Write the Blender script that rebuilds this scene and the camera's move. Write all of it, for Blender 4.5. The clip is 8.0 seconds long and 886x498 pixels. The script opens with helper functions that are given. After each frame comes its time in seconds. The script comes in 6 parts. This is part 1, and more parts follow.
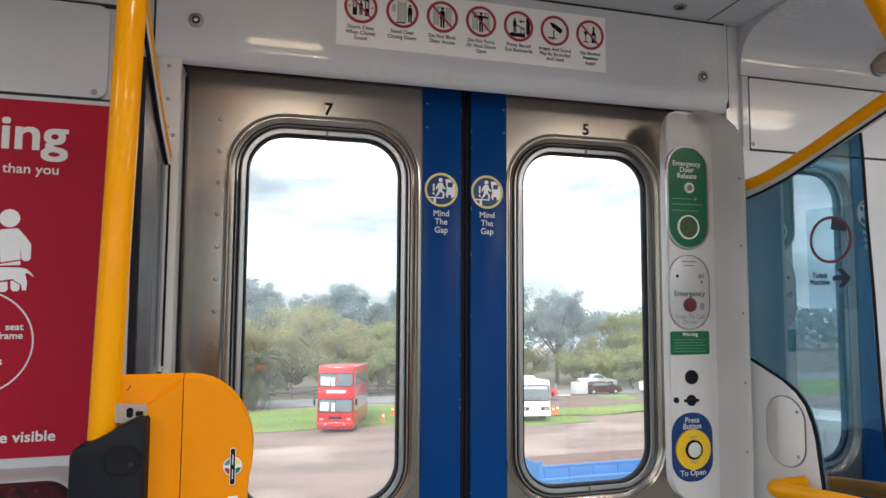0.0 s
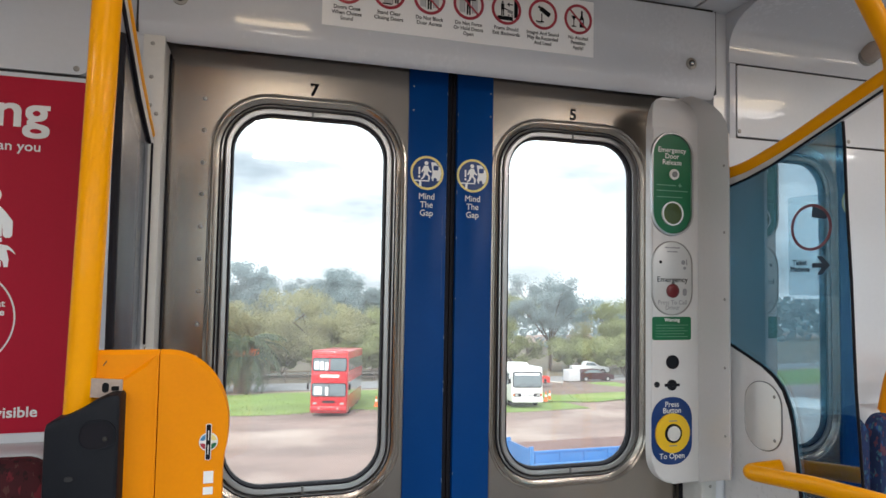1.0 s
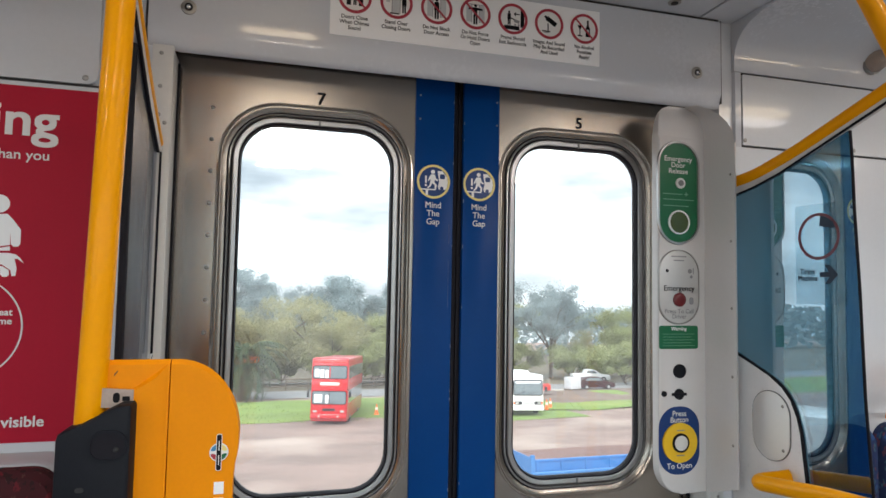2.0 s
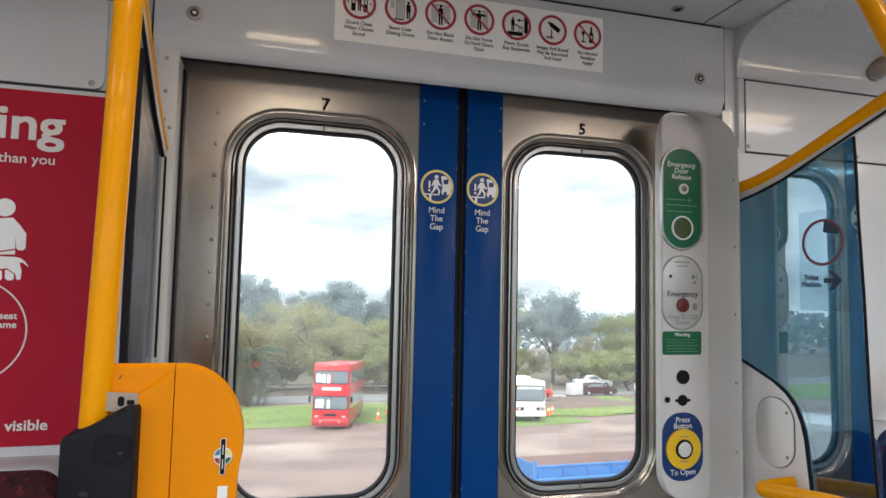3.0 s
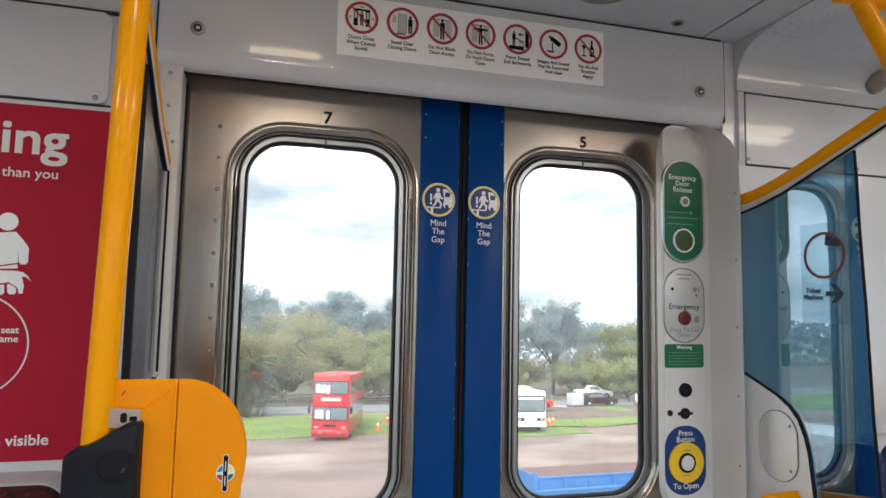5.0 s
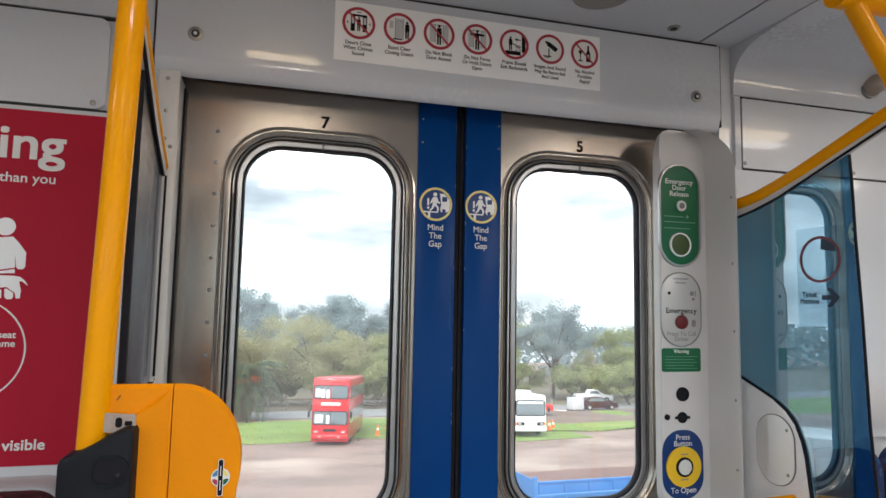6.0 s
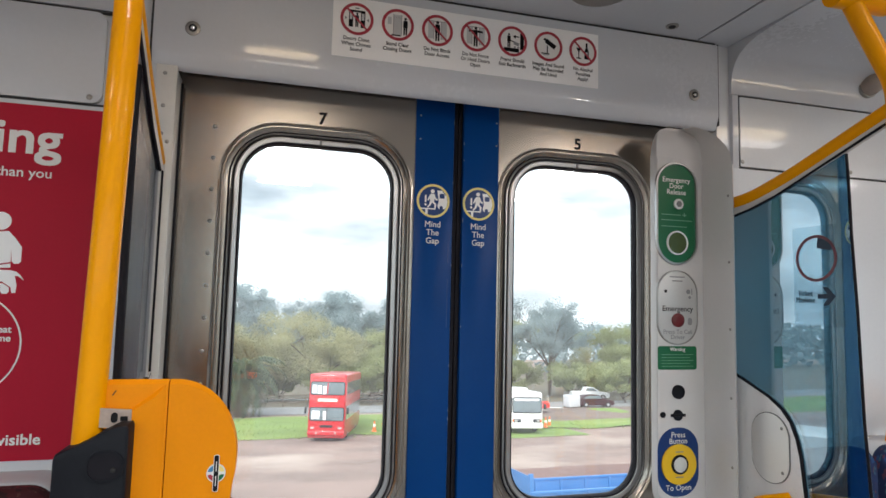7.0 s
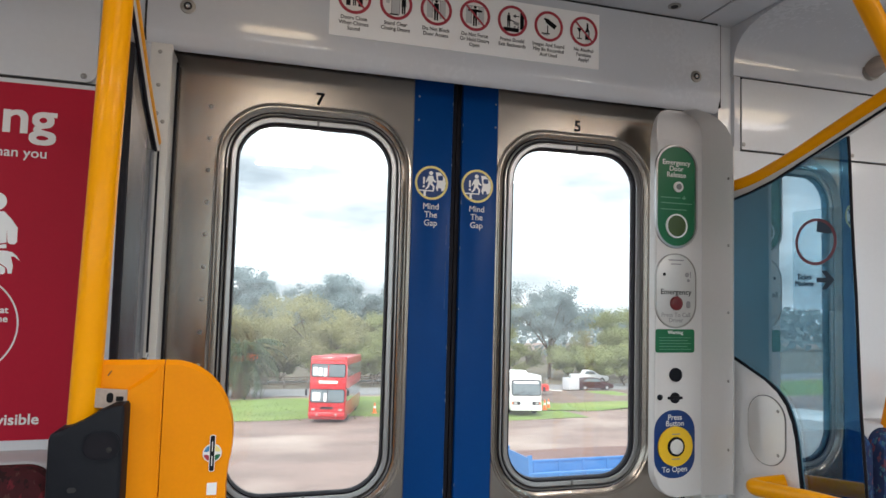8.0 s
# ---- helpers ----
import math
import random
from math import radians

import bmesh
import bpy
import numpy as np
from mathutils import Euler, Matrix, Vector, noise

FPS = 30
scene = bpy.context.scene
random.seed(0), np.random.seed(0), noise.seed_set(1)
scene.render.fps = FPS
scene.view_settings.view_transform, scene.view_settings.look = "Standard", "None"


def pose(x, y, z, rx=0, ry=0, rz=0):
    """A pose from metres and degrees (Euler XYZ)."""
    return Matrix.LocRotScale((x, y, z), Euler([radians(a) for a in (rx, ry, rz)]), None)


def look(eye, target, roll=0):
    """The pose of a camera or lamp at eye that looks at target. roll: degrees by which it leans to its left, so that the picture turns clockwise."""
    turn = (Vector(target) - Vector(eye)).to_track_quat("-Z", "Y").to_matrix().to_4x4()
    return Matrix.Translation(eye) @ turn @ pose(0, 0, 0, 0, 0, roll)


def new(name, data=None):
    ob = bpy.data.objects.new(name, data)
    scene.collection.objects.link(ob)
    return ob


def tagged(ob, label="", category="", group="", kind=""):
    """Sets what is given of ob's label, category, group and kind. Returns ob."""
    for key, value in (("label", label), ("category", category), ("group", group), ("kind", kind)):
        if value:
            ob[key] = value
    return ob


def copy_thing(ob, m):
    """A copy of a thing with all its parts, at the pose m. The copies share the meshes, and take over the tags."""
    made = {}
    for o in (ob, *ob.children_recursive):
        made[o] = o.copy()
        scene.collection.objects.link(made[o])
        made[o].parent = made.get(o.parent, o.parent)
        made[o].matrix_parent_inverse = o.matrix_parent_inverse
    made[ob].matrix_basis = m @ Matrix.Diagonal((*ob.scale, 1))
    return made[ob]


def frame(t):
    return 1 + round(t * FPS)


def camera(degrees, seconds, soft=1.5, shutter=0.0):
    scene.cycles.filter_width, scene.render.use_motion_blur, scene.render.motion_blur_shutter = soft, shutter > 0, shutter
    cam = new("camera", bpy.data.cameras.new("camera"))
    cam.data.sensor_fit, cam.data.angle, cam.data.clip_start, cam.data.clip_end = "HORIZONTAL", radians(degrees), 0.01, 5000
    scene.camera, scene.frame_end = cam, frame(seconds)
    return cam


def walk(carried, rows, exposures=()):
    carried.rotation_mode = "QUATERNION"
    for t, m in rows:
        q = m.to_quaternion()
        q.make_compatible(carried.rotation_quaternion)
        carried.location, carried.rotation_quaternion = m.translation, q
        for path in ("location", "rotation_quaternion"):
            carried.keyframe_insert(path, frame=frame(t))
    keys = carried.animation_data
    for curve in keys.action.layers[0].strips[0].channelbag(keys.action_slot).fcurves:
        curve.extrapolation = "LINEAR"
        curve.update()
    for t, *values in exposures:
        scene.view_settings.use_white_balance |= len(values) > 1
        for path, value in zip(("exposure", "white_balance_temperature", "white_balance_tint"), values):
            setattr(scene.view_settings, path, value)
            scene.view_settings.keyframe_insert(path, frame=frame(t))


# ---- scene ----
cam = camera(71.4, 8.0)
PATH = [
    (0, (-0.448, -1.479, 1.518), (0.061, 0.45, 1.66), 0.3),
    (0.5, (-0.441, -1.487, 1.513), (0.078, 0.441, 1.634), 0.7),
    (1, (-0.424, -1.49, 1.51), (0.101, 0.437, 1.608), 1.0),
    (1.5, (-0.434, -1.485, 1.513), (0.092, 0.441, 1.622), 1.0),
    (3, (-0.442, -1.486, 1.512), (0.074, 0.441, 1.651), 1.2),
    (3.5, (-0.446, -1.484, 1.513), (0.083, 0.44, 1.659), 1.2),
    (4, (-0.442, -1.486, 1.514), (0.075, 0.44, 1.67), 1.3),
    (4.5, (-0.449, -1.485, 1.519), (0.066, 0.441, 1.681), 1.2),
    (6, (-0.441, -1.491, 1.52), (0.074, 0.433, 1.704), 1.1),
    (6.5, (-0.441, -1.491, 1.522), (0.077, 0.433, 1.703), 1.2),
    (7, (-0.44, -1.491, 1.52), (0.083, 0.431, 1.694), 1.4),
    (7.5, (-0.439, -1.489, 1.522), (0.085, 0.435, 1.677), 1.5),
    (8, (-0.433, -1.487, 1.518), (0.091, 0.439, 1.638), 1.6),
]
walk(cam, [(t, look(e, g, r)) for t, e, g, r in PATH])

# ---- world and light ----
world = bpy.data.worlds.new("sky")
scene.world = world
world.use_nodes = True
wn = world.node_tree
wn.nodes.clear()


def wnode(kind, **kw):
    n = wn.nodes.new(kind)
    for k, v in kw.items():
        n.inputs[k].default_value = v
    return n


SUN_EL, SUN_AZ = radians(42), radians(205)
sky = wn.nodes.new("ShaderNodeTexSky")
sky.sky_type = "NISHITA"
sky.sun_disc = False
sky.sun_elevation, sky.sun_rotation = SUN_EL, SUN_AZ
tc = wn.nodes.new("ShaderNodeTexCoord")
mp = wn.nodes.new("ShaderNodeMapping")
mp.inputs["Scale"].default_value = (1.0, 1.0, 3.4)
mp.inputs["Location"].default_value = (0.5, 2.3, 0.15)
cl = wnode("ShaderNodeTexNoise", Scale=3.1, Detail=7.0, Roughness=0.55)
cr = wn.nodes.new("ShaderNodeValToRGB")
cr.color_ramp.elements[0].position, cr.color_ramp.elements[0].color = 0.34, (0.85, 0.85, 0.85, 1)
cr.color_ramp.elements[1].position, cr.color_ramp.elements[1].color = 0.52, (1, 1, 1, 1)
cc = wn.nodes.new("ShaderNodeValToRGB")
cc.color_ramp.elements[0].position, cc.color_ramp.elements[0].color = 0.33, (0.27, 0.32, 0.36, 1)
cc.color_ramp.elements[1].position, cc.color_ramp.elements[1].color = 0.72, (0.93, 0.975, 1.03, 1)
bg_sky = wnode("ShaderNodeBackground", Strength=0.15)
bg_cloud = wnode("ShaderNodeBackground", Strength=1.0)
# thin cloud glows round the sun and fades smoothly to the opposite side
SUN_AT = Vector((-14, -30, 30))
glow_dot = wn.nodes.new("ShaderNodeVectorMath")
glow_dot.operation = "DOT_PRODUCT"
glow_dot.inputs[1].default_value = SUN_AT.normalized()
glow_map = wn.nodes.new("ShaderNodeMapRange")
glow_map.interpolation_type = "SMOOTHSTEP"
for key, value in (("From Min", -0.75), ("From Max", 0.95), ("To Min", 2.4), ("To Max", 4.3)):
    glow_map.inputs[key].default_value = value
wmix = wn.nodes.new("ShaderNodeMixShader")
wout = wn.nodes.new("ShaderNodeOutputWorld")
L = wn.links.new
L(tc.outputs["Generated"], mp.inputs["Vector"])
L(mp.outputs["Vector"], cl.inputs["Vector"])
L(tc.outputs["Generated"], glow_dot.inputs[0])
L(glow_dot.outputs["Value"], glow_map.inputs["Value"])
L(glow_map.outputs[0], bg_cloud.inputs["Strength"])
L(cl.outputs["Fac"], cr.inputs["Fac"])
L(cl.outputs["Fac"], cc.inputs["Fac"])
L(cc.outputs["Color"], bg_cloud.inputs["Color"])
L(sky.outputs["Color"], bg_sky.inputs["Color"])
L(cr.outputs["Color"], wmix.inputs["Fac"])
L(bg_sky.outputs[0], wmix.inputs[1])
L(bg_cloud.outputs[0], wmix.inputs[2])
L(wmix.outputs[0], wout.inputs["Surface"])

sun = new("sun", bpy.data.lights.new("sun", "SUN"))
sun.data.energy, sun.data.angle, sun.data.color = 4.0, radians(12), (1.0, 0.95, 0.88)
sun.matrix_world = look(SUN_AT, (0, 0, 0))

# ceiling lights of the car, all unseen, one lamp under each wide diffuser
# the first is added to brighten the right cove; watts are set by place
LAMPS = [(1.38, -0.75, 0.9)] + [(x, y, w) for y in (-1.3, -2.15) for x, w in ((-1.8, 5.6), (-0.41, 3.6), (0.98, 6.4), (2.37, 6.2))]
for lx, ly, watts in LAMPS:
    la = new("panel_lamp", bpy.data.lights.new("panel_lamp", "AREA"))
    la.data.shape, la.data.size, la.data.size_y = "RECTANGLE", 0.30, 0.10
    la.data.energy, la.data.color = watts, (1.0, 0.955, 0.955)
    la.matrix_world = pose(lx, ly, 2.195)


# ---- materials ----
def surface(name, color, rough=0.5, metal=0.0, vary=0.1, scale=6.0, fine=120.0, bump=0.03, stretch=(1, 1, 1),
            coat=0.0, spec=0.5, spots=None, rough_vary=0.03, island=0.0, tone=0.0, leaf=0.0):
    """A material with variation at two scales, gloss that wanders a little, and a fine relief."""
    m = bpy.data.materials.new(name)
    m.use_nodes = True
    nt = m.node_tree
    p = nt.nodes["Principled BSDF"]
    k = nt.links.new
    co = nt.nodes.new("ShaderNodeTexCoord")
    mpg = nt.nodes.new("ShaderNodeMapping")
    mpg.inputs["Scale"].default_value = stretch
    k(co.outputs["Object"], mpg.inputs["Vector"])
    big = nt.nodes.new("ShaderNodeTexNoise")
    big.inputs["Scale"].default_value, big.inputs["Detail"].default_value = scale, 5
    sm = nt.nodes.new("ShaderNodeTexNoise")
    sm.inputs["Scale"].default_value, sm.inputs["Detail"].default_value = fine, 3
    k(mpg.outputs[0], big.inputs["Vector"])
    k(mpg.outputs[0], sm.inputs["Vector"])
    add = nt.nodes.new("ShaderNodeMath")
    add.operation = "MULTIPLY_ADD"
    add.inputs[1].default_value = 0.65
    half = nt.nodes.new("ShaderNodeMath")
    half.operation = "MULTIPLY"
    half.inputs[1].default_value = 0.35
    k(sm.outputs["Fac"], half.inputs[0])
    k(big.outputs["Fac"], add.inputs[0])
    k(half.outputs[0], add.inputs[2])
    fac = add.outputs[0]
    ramp = nt.nodes.new("ShaderNodeValToRGB")
    lo = tuple(c * (1 - vary) for c in color)
    hi = tuple(min(1, c * (1 + vary)) for c in color)
    ramp.color_ramp.elements[0].position, ramp.color_ramp.elements[0].color = 0.3, (*lo, 1)
    ramp.color_ramp.elements[1].position, ramp.color_ramp.elements[1].color = 0.7, (*hi, 1)
    k(fac, ramp.inputs["Fac"])
    col = ramp.outputs["Color"]
    if spots:
        sc, amount, spot_color = spots
        sp = nt.nodes.new("ShaderNodeTexNoise")
        sp.inputs["Scale"].default_value, sp.inputs["Detail"].default_value = sc, 8
        k(co.outputs["Object"], sp.inputs["Vector"])
        sr = nt.nodes.new("ShaderNodeValToRGB")
        sr.color_ramp.elements[0].position, sr.color_ramp.elements[1].position = 0.52, 0.66
        sr.color_ramp.elements[1].color = (amount, amount, amount, 1)
        k(sp.outputs["Fac"], sr.inputs["Fac"])
        mx = nt.nodes.new("ShaderNodeMix")
        mx.data_type = "RGBA"
        k(sr.outputs["Color"], mx.inputs["Factor"])
        k(col, mx.inputs[6])
        mx.inputs[7].default_value = (*spot_color, 1)
        col = mx.outputs[2]
    if island or tone:
        geo = nt.nodes.new("ShaderNodeNewGeometry" if island else "ShaderNodeObjectInfo")
        rnd = geo.outputs["Random Per Island" if island else "Random"]
        mr = nt.nodes.new("ShaderNodeMapRange")
        a = island or tone
        mr.inputs["To Min"].default_value, mr.inputs["To Max"].default_value = 1 - a, 1 + a
        k(rnd, mr.inputs["Value"])
        hs = nt.nodes.new("ShaderNodeHueSaturation")
        k(mr.outputs[0], hs.inputs["Value"])
        k(col, hs.inputs["Color"])
        col = hs.outputs["Color"]
    k(col, p.inputs["Base Color"])
    rr = nt.nodes.new("ShaderNodeMapRange")
    rr.inputs["From Min"].default_value, rr.inputs["From Max"].default_value = 0.3, 0.7
    rr.inputs["To Min"].default_value, rr.inputs["To Max"].default_value = max(0.02, rough - rough_vary), min(1, rough + rough_vary)
    k(fac, rr.inputs["Value"])
    k(rr.outputs[0], p.inputs["Roughness"])
    p.inputs["Metallic"].default_value = metal
    p.inputs["Specular IOR Level"].default_value = spec
    if coat:
        p.inputs["Coat Weight"].default_value, p.inputs["Coat Roughness"].default_value = coat, 0.05
    if leaf:
        tl = nt.nodes.new("ShaderNodeBsdfTranslucent")
        k(col, tl.inputs["Color"])
        lm = nt.nodes.new("ShaderNodeMixShader")
        lm.inputs[0].default_value = leaf
        k(p.outputs[0], lm.inputs[1])
        k(tl.outputs[0], lm.inputs[2])
        k(lm.outputs[0], nt.nodes["Material Output"].inputs["Surface"])
    if bump:
        b = nt.nodes.new("ShaderNodeBump")
        b.inputs["Strength"].default_value, b.inputs["Distance"].default_value = bump, 0.002 if scale > 1.6 else 0.05
        k(fac, b.inputs["Height"])
        k(b.outputs[0], p.inputs["Normal"])
    return m


def glazing(name, tint, ior=1.5, rough=0.0, dust_haze=0.0, graze=1.0, sheen=(1, 1, 1)):
    """A clear or tinted pane: light passes straight, the gloss follows Fresnel."""
    m = bpy.data.materials.new(name)
    m.use_nodes = True
    nt = m.node_tree
    nt.nodes.clear()
    out = nt.nodes.new("ShaderNodeOutputMaterial")
    tr = nt.nodes.new("ShaderNodeBsdfTransparent")
    tr.inputs["Color"].default_value = (*tint, 1)
    gl = nt.nodes.new("ShaderNodeBsdfGlossy")
    gl.inputs["Roughness"].default_value = rough
    gl.inputs["Color"].default_value = (*sheen, 1)
    lw = nt.nodes.new("ShaderNodeLayerWeight")
    lw.inputs["Blend"].default_value = 0.5
    pw = nt.nodes.new("ShaderNodeMath")
    pw.operation, pw.inputs[1].default_value = "POWER", 5
    f0 = ((ior - 1) / (ior + 1)) ** 2
    fr = nt.nodes.new("ShaderNodeMath")
    fr.operation, fr.inputs[1].default_value, fr.inputs[2].default_value = "MULTIPLY_ADD", (1 - f0) * graze, f0
    nt.links.new(lw.outputs["Facing"], pw.inputs[0])
    nt.links.new(pw.outputs[0], fr.inputs[0])
    mx = nt.nodes.new("ShaderNodeMixShader")
    nt.links.new(fr.outputs[0], mx.inputs[0])
    nt.links.new(tr.outputs[0], mx.inputs[1])
    nt.links.new(gl.outputs[0], mx.inputs[2])
    last = mx
    if dust_haze:
        # a thin film of grime; its scatter also paints haze over the view outside
        df = nt.nodes.new("ShaderNodeBsdfTranslucent")
        df.inputs["Color"].default_value = (0.9, 0.9, 0.92, 1)
        nz = nt.nodes.new("ShaderNodeTexNoise")
        nz.inputs["Scale"].default_value, nz.inputs["Detail"].default_value = 5, 6
        tcd = nt.nodes.new("ShaderNodeTexCoord")
        nt.links.new(tcd.outputs["Object"], nz.inputs["Vector"])
        ml = nt.nodes.new("ShaderNodeMath")
        ml.operation, ml.inputs[1].default_value = "MULTIPLY", 2 * dust_haze
        nt.links.new(nz.outputs["Fac"], ml.inputs[0])
        last = nt.nodes.new("ShaderNodeMixShader")
        nt.links.new(ml.outputs[0], last.inputs[0])
        nt.links.new(mx.outputs[0], last.inputs[1])
        nt.links.new(df.outputs[0], last.inputs[2])
    nt.links.new(last.outputs[0], out.inputs["Surface"])
    return m


def glow(name, color, strength):
    m = bpy.data.materials.new(name)
    m.use_nodes = True
    p = m.node_tree.nodes["Principled BSDF"]
    p.inputs["Base Color"].default_value = (*color, 1)
    p.inputs["Emission Color"].default_value, p.inputs["Emission Strength"].default_value = (*color, 1), strength
    return m


def fabric(name, base, flecks):
    """Moquette: a dark ground with flecks of three colours."""
    m = surface(name, base, 0.9, 0, 0.25, 40, 600, 0.15)
    nt = m.node_tree
    p = nt.nodes["Principled BSDF"]
    src = p.inputs["Base Color"].links[0].from_socket
    co = nt.nodes.new("ShaderNodeTexCoord")
    for n, c in enumerate(flecks):
        v = nt.nodes.new("ShaderNodeTexNoise")
        v.inputs["Scale"].default_value, v.inputs["Detail"].default_value = 62 + 14 * n, 3
        mpn = nt.nodes.new("ShaderNodeMapping")
        mpn.inputs["Location"].default_value = (3.1 * n, 1.7 * n, 5.3 * n)
        mpn.inputs["Rotation"].default_value = (0.5 * n, 0.9, 0.4 * n)
        mpn.inputs["Scale"].default_value = (1.0, 1.0, 0.45)
        r = nt.nodes.new("ShaderNodeValToRGB")
        r.color_ramp.elements[0].position, r.color_ramp.elements[1].position = 0.6, 0.63
        mx = nt.nodes.new("ShaderNodeMix")
        mx.data_type = "RGBA"
        nt.links.new(co.outputs["Object"], mpn.inputs["Vector"])
        nt.links.new(mpn.outputs[0], v.inputs["Vector"])
        nt.links.new(v.outputs["Fac"], r.inputs["Fac"])
        nt.links.new(r.outputs["Color"], mx.inputs["Factor"])
        nt.links.new(src, mx.inputs[6])
        mx.inputs[7].default_value = (*c, 1)
        src = mx.outputs[2]
    nt.links.new(src, p.inputs["Base Color"])
    return m


STEEL = surface("brushed_steel", (0.385, 0.346, 0.302), 0.25, 0.95, 0.05, 1.6, 90, 0.0, (1, 1, 0.06), rough_vary=0.03)
STEEL_SMOOTH = surface("steel_trim", (0.44, 0.435, 0.43), 0.3, 0.95, 0.05, 5, 200, 0.0)
STEEL_DULL = surface("dull_steel", (0.36, 0.35, 0.33), 0.45, 0.9, 0.1, 8, 200, 0.03)
BRIGHT = surface("bright_plate", (0.90, 0.89, 0.87), 0.34, 0.6, 0.02, 3, 80, 0, rough_vary=0.02)
CHROME = surface("chrome", (0.75, 0.75, 0.75), 0.12, 1.0, 0.03, 8, 200, 0)
GRP = surface("grey_white_moulding", (0.565, 0.585, 0.625), 0.26, 0, 0.03, 2.5, 90, 0.02, coat=0.8, spec=0.25)
GRP_WALL = surface("grey_laminate", (0.62, 0.64, 0.67), 0.3, 0, 0.04, 2.5, 90, 0.006, coat=0.55)
GRP_CEIL = surface("ceiling_laminate", (0.57, 0.59, 0.625), 0.38, 0, 0.04, 2, 80, 0.01)
MOULD_WHITE = surface("white_moulding", (0.79, 0.78, 0.78), 0.28, 0, 0.03, 3, 90, 0.02, coat=0.2)
PANEL_WHITE = surface("painted_panel", (0.64, 0.625, 0.615), 0.3, 0, 0.03, 4, 120, 0.012, coat=0.2)
JAMB_WHITE = surface("jamb_paint", (0.62, 0.61, 0.585), 0.38, 0.0, 0.05, 5, 100, 0.015)
RUBBER = surface("black_rubber", (0.012, 0.011, 0.015), 0.6, 0, 0.2, 20, 300, 0.05, spec=0.15)
GASKET = surface("grey_gasket", (0.17, 0.17, 0.17), 0.4, 0, 0.15, 20, 300, 0.03)
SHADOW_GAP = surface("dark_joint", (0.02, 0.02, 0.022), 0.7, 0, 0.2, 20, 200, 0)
CHIP = surface("bare_chip", (0.2, 0.25, 0.36), 0.5, 0.2, 0.1, 40, 200, 0)
PALE_BLUE = surface("pale_blue_vinyl", (0.05, 0.10, 0.24), 0.4, 0, 0.2, 40, 200, 0)
BLUE = surface("blue_vinyl", (0.001, 0.048, 0.21), 0.3, 0, 0.08, 4, 150, 0.012, spec=0.12, spots=(14, 0.08, (0.01, 0.08, 0.25)))
BLUE_LABEL = surface("blue_label", (0.003, 0.035, 0.16), 0.3, 0, 0.06, 8, 150, 0)
YELLOW_TUBE = surface("yellow_powder_coat", (0.93, 0.375, 0.0), 0.34, 0, 0.03, 5, 200, 0.0, coat=0.18, spec=0.08, rough_vary=0.02)
ORANGE = surface("orange_plastic", (0.87, 0.285, 0.0), 0.42, 0, 0.05, 4, 220, 0.06, spec=0.18)
BLACK_PLASTIC = surface("black_plastic", (0.008, 0.009, 0.013), 0.5, 0, 0.2, 10, 260, 0.1, spec=0.18)
RED_POSTER = surface("red_vinyl", (0.43, 0.010, 0.032), 0.5, 0, 0.06, 3, 150, 0.006, spec=0.15)
WHITE_INK = surface("white_ink", (0.78, 0.77, 0.75), 0.45, 0, 0.04, 10, 150, 0)
PALE_VINYL = surface("pale_vinyl", (0.90, 0.90, 0.90), 0.3, 0, 0.03, 6, 150, 0.004, coat=0.3)
BLACK_INK = surface("black_ink", (0.010, 0.010, 0.012), 0.6, 0, 0.1, 10, 150, 0, spec=0.1)
GREY_INK = surface("grey_ink", (0.25, 0.25, 0.26), 0.5, 0, 0.1, 10, 150, 0)
RED_INK = surface("red_ink", (0.38, 0.03, 0.05), 0.4, 0, 0.06, 10, 150, 0)
CREAM_INK = surface("cream_ink", (0.82, 0.69, 0.25), 0.45, 0, 0.05, 10, 150, 0)
GREEN_LABEL = surface("green_label", (0.003, 0.125, 0.045), 0.3, 0, 0.08, 8, 150, 0)
PRINT_GREEN = surface("pale_green_print", (0.18, 0.36, 0.25), 0.45, 0, 0.05, 10, 150, 0)
LOCK_FACE = surface("satin_lock_face", (0.68, 0.68, 0.66), 0.35, 0.2, 0.08, 40, 200, 0)
GREEN_DARK = surface("green_dark_plastic", (0.055, 0.085, 0.02), 0.25, 0, 0.1, 20, 150, 0)
YELLOW_LABEL = surface("yellow_label", (0.80, 0.50, 0.02), 0.35, 0, 0.05, 8, 150, 0)
RED_BUTTON = surface("red_button", (0.13, 0.008, 0.012), 0.3, 0, 0.08, 20, 150, 0)
# unseen floor, its grey raised to bounce light up to the ceiling
FLOOR = surface("speckled_rubber_floor", (0.17, 0.18, 0.20), 0.6, 0, 0.3, 30, 400, 0.05)
MOQ_RED = fabric("red_moquette", (0.055, 0.006, 0.010), [(0.14, 0.010, 0.018), (0.09, 0.035, 0.03), (0.02, 0.004, 0.006)])
MOQ_BLUE = fabric("blue_moquette", (0.006, 0.018, 0.07), [(0.01, 0.05, 0.16), (0.10, 0.03, 0.05), (0.03, 0.10, 0.14)])
SEAT_SHELL = surface("seat_shell", (0.52, 0.52, 0.54), 0.4, 0, 0.05, 6, 150, 0.02)
DIFFUSER = glow("lamp_diffuser", (1.0, 0.80, 0.55), 8.5)
PANE = glazing("window_pane", (0.97, 0.985, 0.98), 1.45, 0.0, 0.052)
TINT_PANE = glazing("tinted_window_pane", (0.84, 0.89, 0.89), 1.45)
TINTED = glazing("tinted_pane", (0.29, 0.48, 0.57), 3.5, sheen=(0.78, 0.92, 1.0))
